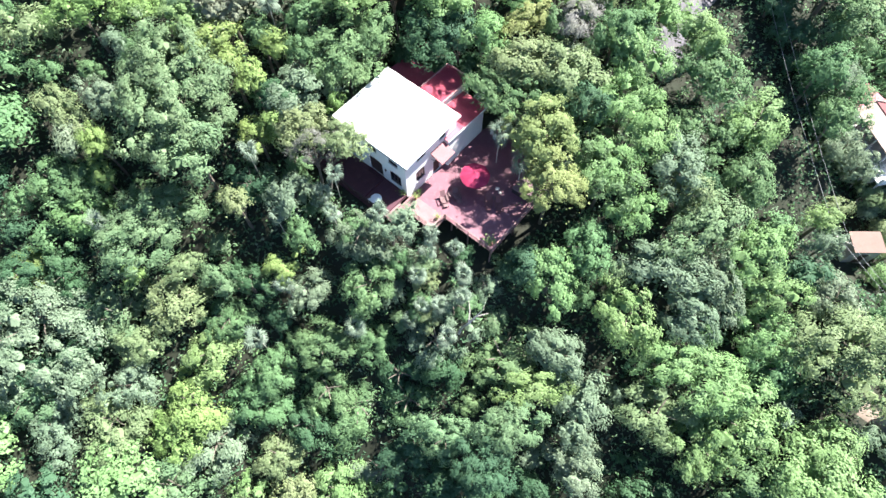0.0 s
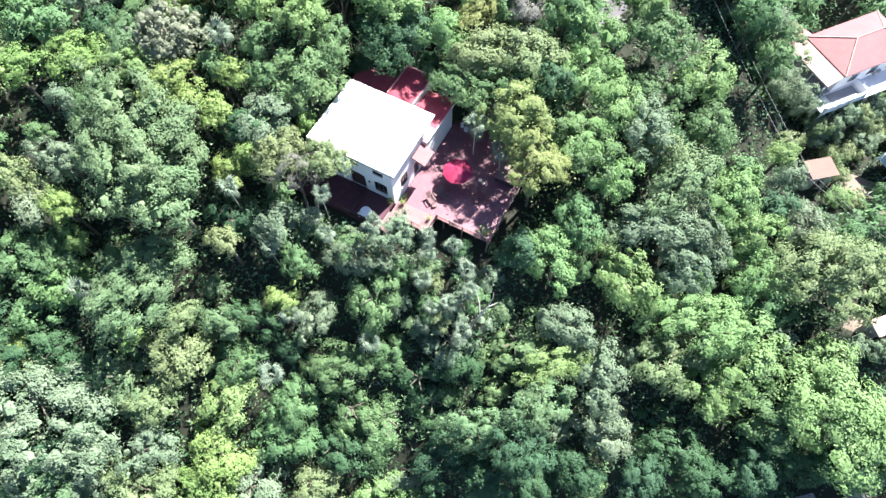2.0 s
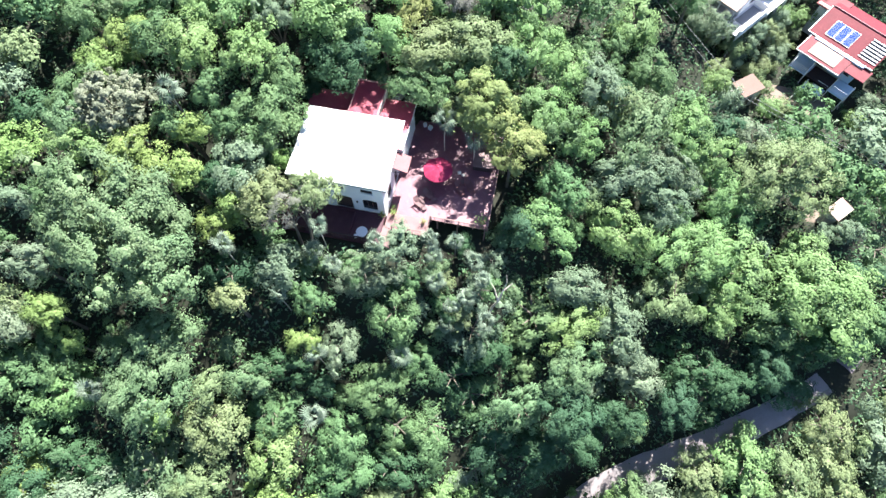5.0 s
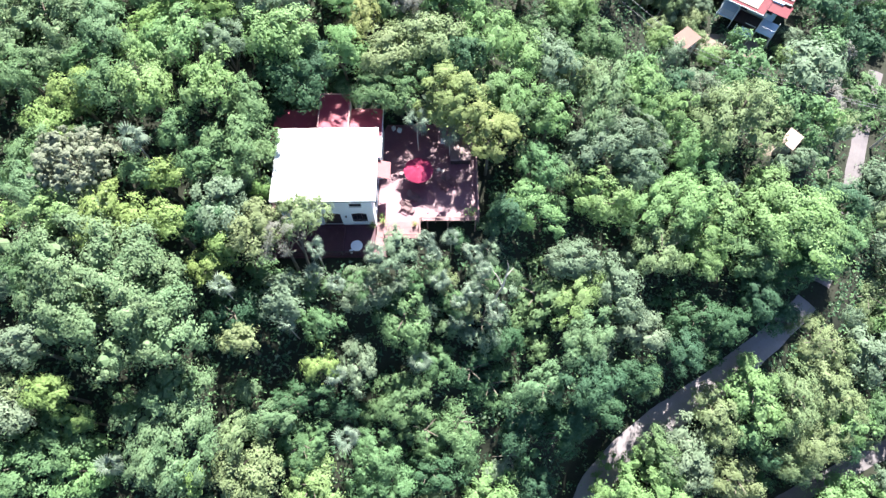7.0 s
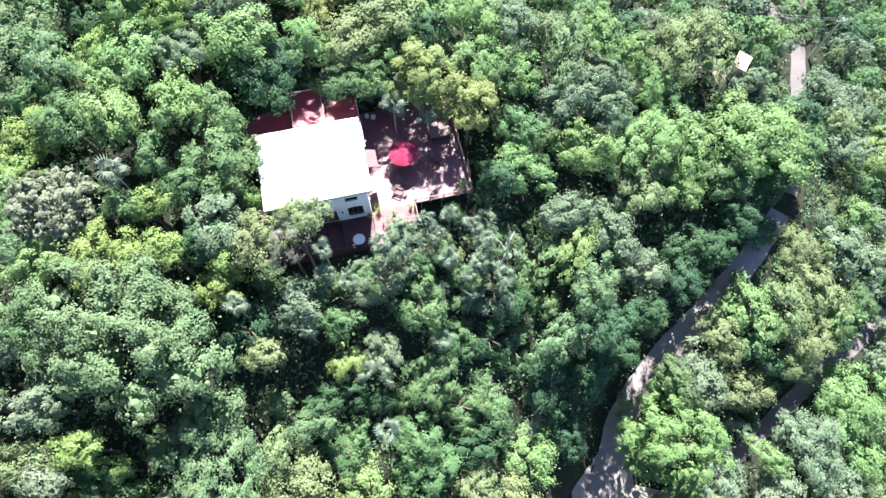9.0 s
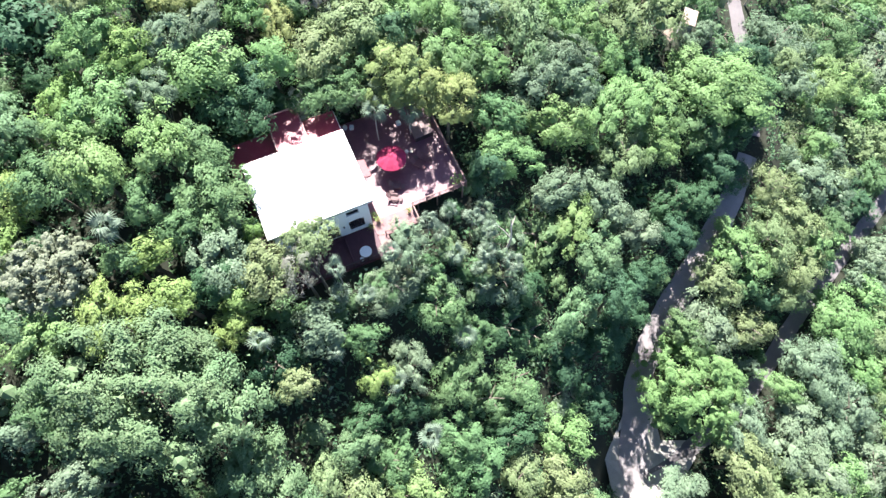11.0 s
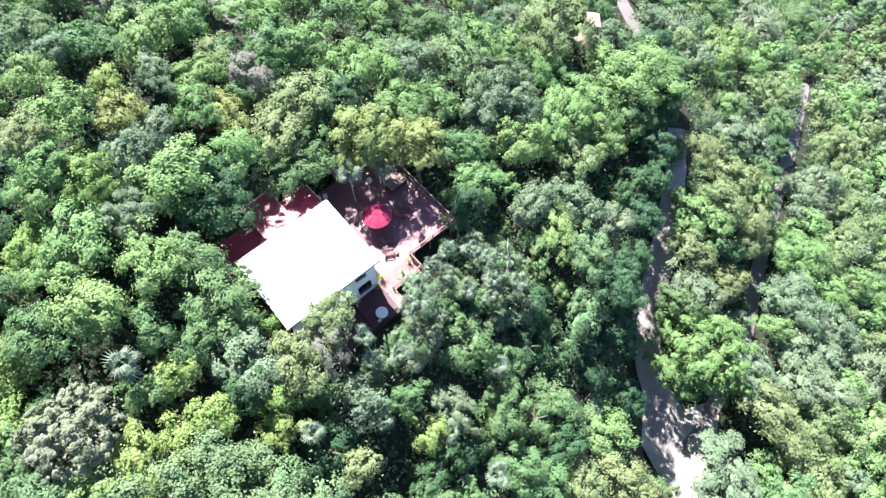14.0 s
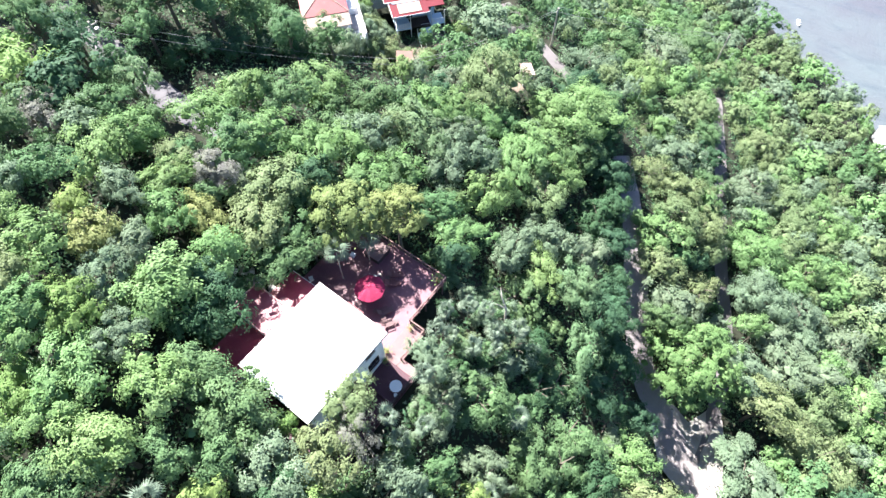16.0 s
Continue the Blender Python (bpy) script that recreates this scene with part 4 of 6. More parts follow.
VERGE_UPPER = [(18.6, 54.6, 3.6, 11.0), (21.6, 50.4, 3.6, 11.0), (26.0, 47.4, 3.4, 10.6), (30.0, 44.2, 2.8, 9.4), (13.6, 53.0, 2.8, 8.6), (14.0, 57.0, 3.0, 9.0), (14.4, 61.6, 3.0, 9.4), (17.6, 59.8, 3.4, 11.0),
         (17.0, 64.8, 3.6, 11.0), (26.0, 40.0, 2.8, 8.2), (30.4, 36.6, 2.6, 7.6), (4.6, 52.4, 3.0, 10.4), (5.9, 47.0, 2.9, 10.2), (6.0, 43.2, 2.8, 10.4), (6.4, 57.2, 2.8, 10.6), (3.2, 57.6, 3.0, 10.6),
         (4.6, 62.6, 3.2, 10.8), (6.0, 67.6, 3.2, 10.8), (6.8, 73.0, 3.0, 10.4), (13.8, 66.8, 2.6, 9.0), (14.4, 72.4, 2.8, 9.0), (14.8, 78.0, 3.0, 9.0)]
for x, y, r, h in VERGE_MAIN + VERGE_LOWER + VERGE_UPPER:
    if overlaps(x, y, r, 0.28):
        continue
    upper = y > 40
    # along the main lane the dark leaf colour imitates shade
    tree(x, y, r, pick.choice("GGGDB" if upper else "DDDDG" if (x, y, r, h) in VERGE_MAIN else "GGGLDE"), "upright" if upper else pick.choice(["broad", "ragged", "spreading"]), pick.randrange(3), pick.uniform(0, 6.28), h)
    placed.append((x, y, r))
# thicket whose dark leaf colour stands for shade in the hollow beside the upper lane
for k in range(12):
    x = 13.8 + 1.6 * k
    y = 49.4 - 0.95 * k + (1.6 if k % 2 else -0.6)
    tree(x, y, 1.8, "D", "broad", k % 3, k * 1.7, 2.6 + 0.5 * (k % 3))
    placed.append((x, y, 1.4))

# clearings, some cut to open the camera's view of the lanes: x, y, half-widths
CLEAR = [(23.8, -35.8, 5.2, 5.6), (16.4, -32.0, 2.2, 3.0), (21.4, -28.6, 1.6, 1.8), (24.0, -23.4, 1.2, 1.4), (27.2, -20.6, 1.0, 1.4), (62.2, 14.8, 1.4, 2.6), (67.2, 21.9, 0.8, 0.8), (41.8, 29.0, 1.2, 1.0), (6.4, 38.6, 2.2, 2.4), (45.6, 30.0, 1.0, 1.0), (-2.6, 17.4, 1.0, 2.4), (0.0, 6.5, 12.0, 7.6), (-4.0, -1.4, 6.6, 3.0), (39.6, 48.0, 5.6, 6.2), (57.0, 45.5, 6.0, 7.0), (42.0, 33.2, 2.4, 2.2), (52.8, 16.2, 2.8, 2.6), (47.5, 37.6, 1.6, 1.4),
         (54.6, 35.0, 2.6, 2.4), (122.0, -46.5, 4.5, 3.5)]
SHADY_CUT = [(11.5, 42.6, 0), (17.0, 40.4, 0), (24.0, 36.6, 0), (31.0, 32.0, 0)]


def free(x, y, r):
    for cx, cy, hx, hy in CLEAR:
        if abs(x - cx) < hx + r * 0.75 and abs(y - cy) < hy + r * 0.75:
            return False
    for lane, wide in ((LANE, 2.2), (LOWER_LANE, 1.0), (UPPER_LANE, 1.0), (SHADY_CUT, 2.6)):
        if near_lane(lane, np.array(x), np.array(y))[0] < wide + r * 0.8:
            return False
    if any(math.hypot(x - gx, y - gy) < 1.0 + r * 0.8 for gx, gy in GAPS):
        return False
    return (x - 163) * 0.815 - (y + 6) * 0.579 < -9


GAPS = [(-32.5, -15.0), (-28.0, -16.0), (-25.5, -20.2), (-10.9, -13.6), (-8.4, -12.4), (-5.7, -20.6), (-23.0, -26.5), (-2.0, -16.0), (13.3, -8.6), (13.5, -12.2), (19.9, -13.2), (17.0, -21.2), (21.4, -20.0), (14.6, -11.4), (33.9, -6.0), (20.8, -17.8), (15.3, -14.0)]
COLOURS = "GGGGGGGELLLBBPPPDDYEG"
EAST_COLOURS = "GGLLLLPPPEEEEEP"
KINDS = ["broad", "ragged", "spreading", "upright", "feathery", "broad", "ragged"]
woods, cells = [], {}


def crowded(x, y, r):
    ci, cj = int(x // 8), int(y // 8)
    return any(math.hypot(x - a, y - b) < (r + c) * (0.74 if r > 2.2 or x > 62 else 0.81) for i in (-1, 0, 1) for j in (-1, 0, 1) for a, b, c in cells.get((ci + i, cj + j), ()))


for row in placed:
    cells.setdefault((int(row[0] // 8), int(row[1] // 8)), []).append(row)
for n in range(24000):
    x, y = pick.uniform(-66, 168), pick.uniform(-72, 84)
    r = pick.choice((2.2, 2.6, 3.0, 3.4, 4.0, 4.6)) * pick.uniform(0.9, 1.1) if n < 11000 else pick.uniform(1.3, 2.2)
    # the wood ends where the camera sees no further slope
    if y > 92 - 0.42 * max(0, x) or y < -56 - 16 * (x > 10) or crowded(x, y, r) or not free(x, y, r):
        continue
    cells.setdefault((int(x // 8), int(y // 8)), []).append((x, y, r))
    patch = noise.noise(Vector((x * 0.06, y * 0.06, 3.0)))
    colour = pick.choice(EAST_COLOURS if x > 34 else COLOURS)
    # dark leaf colour imitates the shade east of the blue house
    if 60 < x < 82 and 24 < y < 52:
        colour = pick.choice("DDDGWP")
    elif patch > 0.25 and colour in "DB":
        colour = "L"
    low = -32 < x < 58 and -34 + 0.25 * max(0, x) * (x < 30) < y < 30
    # fill between the placed crowns: dark leaf colour puts shade in the gaps
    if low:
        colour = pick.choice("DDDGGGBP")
    woods.append((x, y, r, colour, pick.choice(KINDS), (0.78 if low else 1.0) * stature(x, y, r)))
# the trees round the house stand singly, the rest are one mass of woods, thinned outside the camera's view
VIEW_AREA = [(-54, -8), (-46, 14), (-30, 36), (-14, 62), (2, 86), (20, 84), (40, 66), (66, 64), (98, 46), (120, 30), (150, 14), (176, -8), (190, -40), (120, -56), (76, -68), (30, -68), (10, -52), (-16, -60), (-40, -48)]


def in_view(x, y):
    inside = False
    for (ax, ay), (bx, by) in zip(VIEW_AREA, VIEW_AREA[1:] + VIEW_AREA[:1]):
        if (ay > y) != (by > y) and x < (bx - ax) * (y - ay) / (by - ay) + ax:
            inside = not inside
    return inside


woods.sort(key=lambda w: math.hypot(w[0] - 3, (w[1] + 3) * 1.1))
for x, y, r, colour, kind, tall_here in woods[:40]:
    tree(x, y, r, colour, kind, pick.randrange(3), pick.uniform(0, 6.28), tall_here)
rng = np.random.default_rng(21)
order = "GLYBPODWE"
chunks, index = [], []
for x, y, r, colour, kind, tall_here in woods[40:]:
    verts, height, radius, knots, cores = PROTO[kind, pick.randrange(3)]
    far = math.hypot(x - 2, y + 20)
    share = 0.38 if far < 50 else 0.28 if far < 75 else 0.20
    share = share if in_view(x, y) else 0.05
    n = len(verts) // 3
    chosen = np.flatnonzero(rng.uniform(size=n) < share)
    q = verts.reshape(n, 3, 3)[chosen]
    mid = q.mean(1, keepdims=True)
    q = mid + (q - mid) * min(2.4, (1.0 / math.sqrt(share)) ** 0.9)
    q = np.concatenate([q, cores.reshape(-1, 3, 3)])
    s, a = r / radius, pick.uniform(0, 6.28)
    tall = min(max(s, 0.7), 1.2)
    lift = tall_here - height * tall
    c, sn = math.cos(a), math.sin(a)
    q = np.stack([(q[..., 0] * c - q[..., 1] * sn) * s + x, (q[..., 0] * sn + q[..., 1] * c) * s + y, q[..., 2] * tall + lift + float(ground(x, y))], -1)
    chunks.append(q.reshape(-1, 3))
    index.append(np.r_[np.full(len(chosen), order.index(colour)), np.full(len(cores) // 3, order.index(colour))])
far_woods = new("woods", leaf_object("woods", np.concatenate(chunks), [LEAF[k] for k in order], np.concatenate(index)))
tagged(far_woods, "dense mixed green tropical woods covering the hillside", "woods", kind="stuff")

# low growth on the forest floor
count = 52000
gx, gy = rng.uniform(-50, 110, count), rng.uniform(-60, 62, count)
ok = np.ones(count, bool)
for cx, cy, hx, hy in CLEAR:
    ok &= ~((np.abs(gx - cx) < hx) & (np.abs(gy - cy) < hy))
for lane in (LANE, LOWER_LANE, UPPER_LANE):
    ok &= near_lane(lane, gx, gy)[0] > 2.0
gx, gy = gx[ok], gy[ok]
tuft = 3
pos = np.repeat(np.stack([gx, gy, ground(gx, gy)], -1), tuft, 0) + rng.normal(0, 0.28, (len(gx) * tuft, 3)) * np.array([1, 1, 0.3])
pos[:, 2] += rng.uniform(0.1, 0.9, len(pos))
low = leaves_mesh(pos, rng.normal(0, 0.5, pos.shape) + np.array([0, 0, 0.9]), rng.uniform(0.14, 0.32, len(pos)), rng)
under = new("undergrowth", leaf_object("undergrowth", low, [LEAF["D"], LEAF["G"], LEAF["P"]], np.repeat(rng.choice([0, 0, 0, 1, 1, 2], len(gx)), tuft)))
tagged(under, "dark green undergrowth between the trunks", "undergrowth", kind="stuff")


def fan_palm(x, y, height, turn, size=1.0):
    """A fan palm: slim pale trunk, and a head of stiff split fans on stalks."""
    rng = random.Random(int(x * 31 + y * 17))
    top = thing("fan_palm", Matrix.LocRotScale((x, y, float(ground(x, y))), Euler((0, 0, turn)), (size, size, 1)), "silver-green fan palm with stiff split leaves", "palm", "fan palms near the deck")
    part("trunk", tube(bmesh.new(), [(0, 0, -0.6), (0.06, 0.02, height * 0.5), (0.0, 0.1, height)], [0.10, 0.08, 0.07], 8), PALE_BARK, top, "slim pale trunk")
    for k in range(13):
        a, lift = k * 2.4 + rng.uniform(-0.5, 0.5), 66 - k * 7.5 + rng.uniform(-20, 20)
        shared("frond", FROND, Matrix.LocRotScale((0, 0.1, height), Euler((0, radians(-lift), a)), [rng.uniform(0.7, 1.2)] * 3), top)
    return top


def frond_mesh():
    """One fan: a stalk, then folded rays spread through most of a circle, drooping at their tips."""
    bm = bmesh.new()
    tube(bm, [(0, 0, 0), (0.4, 0, 0.02), (0.75, 0, 0)], [0.022, 0.018, 0.012], 4)
    for k in range(13):
        a = radians(-105 + 210 * k / 12)
        w = 0.06
        reach = 1.1 - 0.3 * abs(a) / 2
        c, s = math.cos(a), math.sin(a)
        root = bm.verts.new((0.72, 0, 0))
        left = bm.verts.new((0.72 + c * reach * 0.55 - s * w, s * reach * 0.55 + c * w, 0.05))
        right = bm.verts.new((0.72 + c * reach * 0.55 + s * w, s * reach * 0.55 - c * w, 0.0))
        tip = bm.verts.new((0.72 + c * reach, s * reach, -0.42))
        bm.faces.new((root, right, tip, left))
    me = bpy.data.meshes.new("frond")
    bm.to_mesh(me)
    bm.free()
    me.materials.append(LEAF["S"])
    return me


FROND = frond_mesh()
for x, y, h, s in ((4.7, -1.9, 4.2, 0.75), (7.5, -1.2, 3.6, 0.75), (9.7, -2.6, 3.0, 0.8), (6.2, -5.7, 3.2, 0.85), (10.9, -4.4, 2.6, 0.8), (9.8, -6.1, 2.6, 0.85), (7.9, -9.0, 3.4, 0.85), (-0.2, -4.4, 5.0, 0.8),
                   (-4.0, -7.2, 4.0, 0.85), (-6.2, -6.4, 3.2, 0.75), (-8.8, -11.0, 5.4, 0.85), (3.9, -13.3, 5.0, 1.0), (-5.7, -4.8, 5.2, 0.7), (-3.4, -21.0, 5.0, 1.15), (-23.2, -23.6, 5.4, 1.0), (-14.0, -8.7, 6.9, 0.9),
                   (-4.4, -15.3, 4.9, 0.9), (-21.2, 3.0, 8.4, 1.0), (8.3, -7.4, 3.2, 0.8), (5.4, -3.4, 3.4, 0.7),
                   (3.9, 10.5, 6.8, 1.0), (7.5, 9.7, 6.2, 1.0), (10.4, 12.9, 5.5, 1.0), (12.2, -8.2, 4.4, 0.9)):
    fan_palm(x, y, h, x, s * (0.9 if y > -6.5 else 0.76))


def dead_branch():
    bm = bmesh.new()
    tube(bm, [(0, 0, -1), (0.1, 0.5, 1.5), (0.5, 0.9, 3.0), (0.6, 1.7, 4.0), (1.2, 2.6, 4.6)], [0.16, 0.13, 0.11, 0.08, 0.03], 7)
    tube(bm, [(0.5, 0.9, 3.0), (-0.2, 1.6, 4.0), (-0.9, 2.0, 4.7)], [0.08, 0.06, 0.02], 6)
    tube(bm, [(0.6, 1.7, 4.0), (0.7, 2.4, 4.9), (0.4, 2.9, 5.6)], [0.06, 0.04, 0.015], 6)
    ob = part("dead_tree", bm, PALE_BARK)
    ob.matrix_basis = Matrix.LocRotScale((12.4, -6.5, float(ground(12.4, -6.5))), Euler((0, 0, -0.2)), (1.1, 1.1, 1.0))
    tagged(ob, "bleached bare dead tree between green crowns", "dead tree")


dead_branch()


# ---- the white house ----
DZ = -0.9      # the deck's boards
villa = thing("white_house", pose(0, 0, 0), "white rendered two-storey house with a flat white roof", "house")
south = part("wall", pierced_wall(9.5, 5.45, 0.25, [(1.3, 2.85, 0.65, 2.5, 0.25), (4.05, 6.0, 0.02, 2.55, 0.3), (7.15, 8.75, 0.65, 2.5, 0.25), (4.15, 5.4, 3.85, 4.5, 0.0), (7.2, 8.45, 3.85, 4.5, 0.0)], -0.6), WHITE_WALL, villa, "white rendered wall with an arched door and windows")
south.matrix_basis = pose(-10.1, 0.35, 0)
for x0, x1, z0, z1, rise in ((1.3, 2.85, 0.65, 2.5, 0.25), (7.15, 8.75, 0.65, 2.5, 0.25), (4.15, 5.4, 3.85, 4.5, 0.0), (7.2, 8.45, 3.85, 4.5, 0.0)):
    window_in(south, x0, x1, z0, z1, rise, 3)
door = part("door", filled(4.05, 6.0, 0.02, 2.55, 0.3, 0.03, 0.06, 0.12), DARK_WOOD, south, "dark wooden double door with an arched head")
part("step", boxed(4.0, -0.45, 0.0, 6.05, -0.01, 0.14, 0.02), RED_TILE, south)
lamp_bm = boxed(6.5, -0.14, 1.75, 6.66, -0.02, 2.05, 0.02)
box(lamp_bm, 6.55, -0.02, 1.85, 6.61, 0.0, 1.95)
part("wall_lamp", lamp_bm, DARK_WOOD, south, "dark lantern on the white wall")
east = part("wall", pierced_wall(7.7, 5.45, 0.25, [(1.3, 2.7, 0.55, 2.3, 0.25), (4.1, 5.2, DZ + 0.02, 1.3, 0.0), (1.6, 2.9, 4.05, 4.5, 0.0), (5.2, 6.2, 4.05, 4.5, 0.0)], -1.0), WHITE_WALL, villa, "white rendered wall beside the deck")
east.matrix_basis = pose(-0.602, 0.605, 0, 0, 0, 90)
window_in(east, 1.3, 2.7, 0.55, 2.3, 0.25, 3)
window_in(east, 1.6, 2.9, 4.05, 4.5, 0.0, 3)
window_in(east, 5.2, 6.2, 4.05, 4.5, 0.0, 3)
part("door", filled(4.1, 5.2, DZ + 0.02, 1.3, 0.0, 0.02, 0.06, 0.12), DARK_WOOD, east, "dark side door under the awning")
north = part("wall", boxed(0, 0, -0.6, 9.5, 0.25, 5.45), WHITE_WALL, villa)
north.matrix_basis = pose(-0.6, 8.55, 0, 0, 0, 180)
west = part("wall", boxed(0, 0, -0.6, 7.7, 0.25, 5.45), WHITE_WALL, villa)
west.matrix_basis = pose(-10.1, 8.305, 0, 0, 0, -90)
roof_bm = slab(bmesh.new(), [(-10.5, 0, 5.66), (0, 0, 5.66), (0, 8.6, 6.0), (-10.5, 8.6, 6.0)], 0.2)
bmesh.ops.bevel(roof_bm, geom=list(roof_bm.edges), offset=0.02, segments=1, affect="EDGES")
roof = part("roof", roof_bm, WHITE_ROOF, villa, "flat bright white coated roof")
part("fascia", slab(bmesh.new(), [(-10.52, -0.03, 5.50), (0.02, -0.03, 5.50), (0.02, -0.004, 5.50), (-10.52, -0.004, 5.50)], 0.09), METAL, roof, "thin grey gutter")
pipe_bm = tube(bmesh.new(), [(-7.6, 5.6, 5.8), (-7.6, 5.6, 6.18)], [0.05, 0.05], 10)
tube(pipe_bm, [(-7.6, 5.6, 6.18), (-7.6, 5.6, 6.24)], [0.09, 0.06], 10)
part("vent_pipe", pipe_bm, METAL, roof, "small grey vent pipe")


def low_wing(x0, x1, y0, y1, z_house, z_edge, name_label):
    """A low wing behind the house under a red lean-to roof, with a pale trim along its edges."""
    wing = part("wing", boxed(x0 + 0.25, y0, -1.0, x1 - 0.25, y1 - 0.25, z_edge - 0.12), WHITE_WALL, villa, name_label)
    bm = slab(bmesh.new(), [(x0, y0, z_house), (x1, y0, z_house), (x1, y1, z_edge), (x0, y1, z_edge)], 0.1)
    part("roof", bm, RED_ROOF, wing, "red painted lean-to roof")
    part("trim", slab(bmesh.new(), [(x0, y1 + 0.002, z_edge + 0.03), (x1, y1 + 0.002, z_edge + 0.03), (x1, y1 + 0.07, z_edge + 0.03), (x0, y1 + 0.07, z_edge + 0.03)], 0.15), PINK_ROOF, wing)
    return wing


low_wing(-11.9, -6.86, 8.62, 13.15, 3.8, 3.25, "low white wing under a red roof")
low_wing(-3.5, 0.04, 8.62, 13.2, 3.66, 3.25, "low white wing under a red roof")
side = part("wing", boxed(-0.58, 6.6, -1.0, -0.1, 8.6, 3.5), WHITE_WALL, villa, "white side bay next to the deck")
part("roof", slab(bmesh.new(), [(-0.59, 6.5, 3.72), (0.04, 6.5, 3.62), (0.04, 8.61, 3.62), (-0.59, 8.61, 3.72)], 0.1), RED_ROOF, side)
part("trim", slab(bmesh.new(), [(0.042, 6.5, 3.66), (0.11, 6.5, 3.66), (0.11, 13.2, 3.30), (0.042, 13.2, 3.30)], 0.14), WHITE_PAINT, side)
block = part("wing", boxed(-6.7, 8.58, -1.0, -3.65, 14.4, 4.2), WHITE_WALL, villa, "taller rear block with a red flat roof")
part("roof", slab(bmesh.new(), [(-6.84, 8.61, 4.34), (-3.52, 8.61, 4.34), (-3.52, 14.55, 4.22), (-6.84, 14.55, 4.22)], 0.1), RED_ROOF, block, "red flat roof with a pale raised edge")
for a, b in (((-6.84, 8.7), (-6.84, 14.55)), ((-3.52, 14.55), (-3.52, 8.7)), ((-3.56, 14.53), (-6.8, 14.53))):
    bm = bmesh.new()
    d = Vector((b[0] - a[0], b[1] - a[1], 0)).normalized()
    o = Vector((-d.y, d.x, 0)) * 0.06
    za, zb = 4.34 - (a[1] - 8.6) * 0.0205, 4.34 - (b[1] - 8.6) * 0.0205
    slab(bm, [(a[0] + o.x, a[1] + o.y, za + 0.12), (a[0] - o.x, a[1] - o.y, za + 0.12), (b[0] - o.x, b[1] - o.y, zb + 0.12), (b[0] + o.x, b[1] + o.y, zb + 0.12)], 0.11)
    part("parapet", bm, TRIM, block)
awn = part("awning", slab(bmesh.new(), [(-0.59, 4.3, 3.35), (1.05, 4.3, 2.75), (1.05, 6.45, 2.75), (-0.59, 6.45, 3.35)], 0.08), AWNING, villa, "faded pink awning over the side door")
for y in (4.45, 6.3):
    part("bracket", tube(bmesh.new(), [(-0.6, y, 2.1), (0.1, y, 2.4), (0.85, y, 2.75)], [0.03, 0.03, 0.03], 6), DARK_WOOD, awn)

# ---- terrace and deck ----
terrace_bm = boxed(-12.2, -3.4, -0.5, -0.62, 0.345, 0.0, 0.02)
box(terrace_bm, -12.2, 0.345, -0.5, -10.36, 9.0, 0.0)
tagged(part("terrace", terrace_bm, RED_TILE), "dark red tiled terrace along the white house", "terrace", kind="structure")
kerb = part("terrace_divider", boxed(-3.98, -3.2, 0.004, -3.84, -0.1, 0.36, 0.015), RED_TILE)
tagged(kerb, "low dark red wall that divides the terrace", "low wall", kind="structure")
railing(pose(-12.1, -3.32, 0), 11.4, "dark red wooden railing along the terrace", "terrace railings", wood=DARK_WOOD, below=0.4)


def boards(name, x0, x1, y0, y1, z, wide, material, label):
    """A deck of separate boards along x, each a little uneven, on joists."""
    rng = random.Random(3)
    bm = bmesh.new()
    y = y0
    while y < y1 - 0.02:
        e = min(y + wide - 0.008, y1)
        d = rng.uniform(-0.004, 0.004)
        box(bm, x0 + rng.uniform(0, 0.02), y, z - 0.035 + d, x1 - rng.uniform(0, 0.02), e, z + d)
        y += wide
    x = x0 + 0.2
    while x < x1:
        box(bm, x, y0 + 0.02, z - 0.22, x + 0.06, y1 - 0.02, z - 0.05)
        x += 0.9
    ob = part(name, bm, material)
    return tagged(ob, label, "deck", kind="structure")


boards("deck", -0.55, 10.6, 1.16, 14.2, DZ, 0.145, DECK, "red-stained wooden deck in dappled shade")
boards("deck_landing", -0.6, 4.2, -0.95, 1.152, DZ + 0.02, 0.145, DECK_SUNLIT, "wooden landing beside the house, its boards coloured pale for sunlight")
posts = thing("deck_posts", pose(0, 0, 0), "wooden posts that carry the deck over the slope", "posts", kind="structure")
leg = None
for x in (0.2, 2.6, 4.9, 7.2, 10.3):
    for y in (-0.7, 1.4, 5.5, 9.5, 13.6):
        if y < 0 and x > 4.2:
            continue
        if leg is None:
            leg = part("post", boxed(-0.07, -0.07, -6.0, 0.07, 0.07, DZ - 0.225), RAIL, posts)
            leg.matrix_basis = pose(x, y, 0)
        else:
            shared("post", leg.data, pose(x, y, 0), posts)
railing(pose(4.25, 1.10, DZ), 6.3, "weathered wooden railing at the edge of the deck", "deck railings", below=0.3)
railing(pose(10.55, 1.22, DZ, 0, 0, 90), 9.8, "weathered wooden railing at the edge of the deck", "deck railings", below=0.3)
railing(pose(0.3, -0.88, DZ + 0.02), 3.8, "weathered wooden railing at the edge of the landing", "deck railings", below=0.3)
railing(pose(4.12, -0.82, DZ + 0.02, 0, 0, 90), 1.85, "weathered wooden railing at the edge of the landing", "deck railings", below=0.3)
stairs = thing("wooden_steps", pose(-0.62, -2.6, 0), "wooden steps from the terrace to the landing, coloured pale for sunlight", "steps")
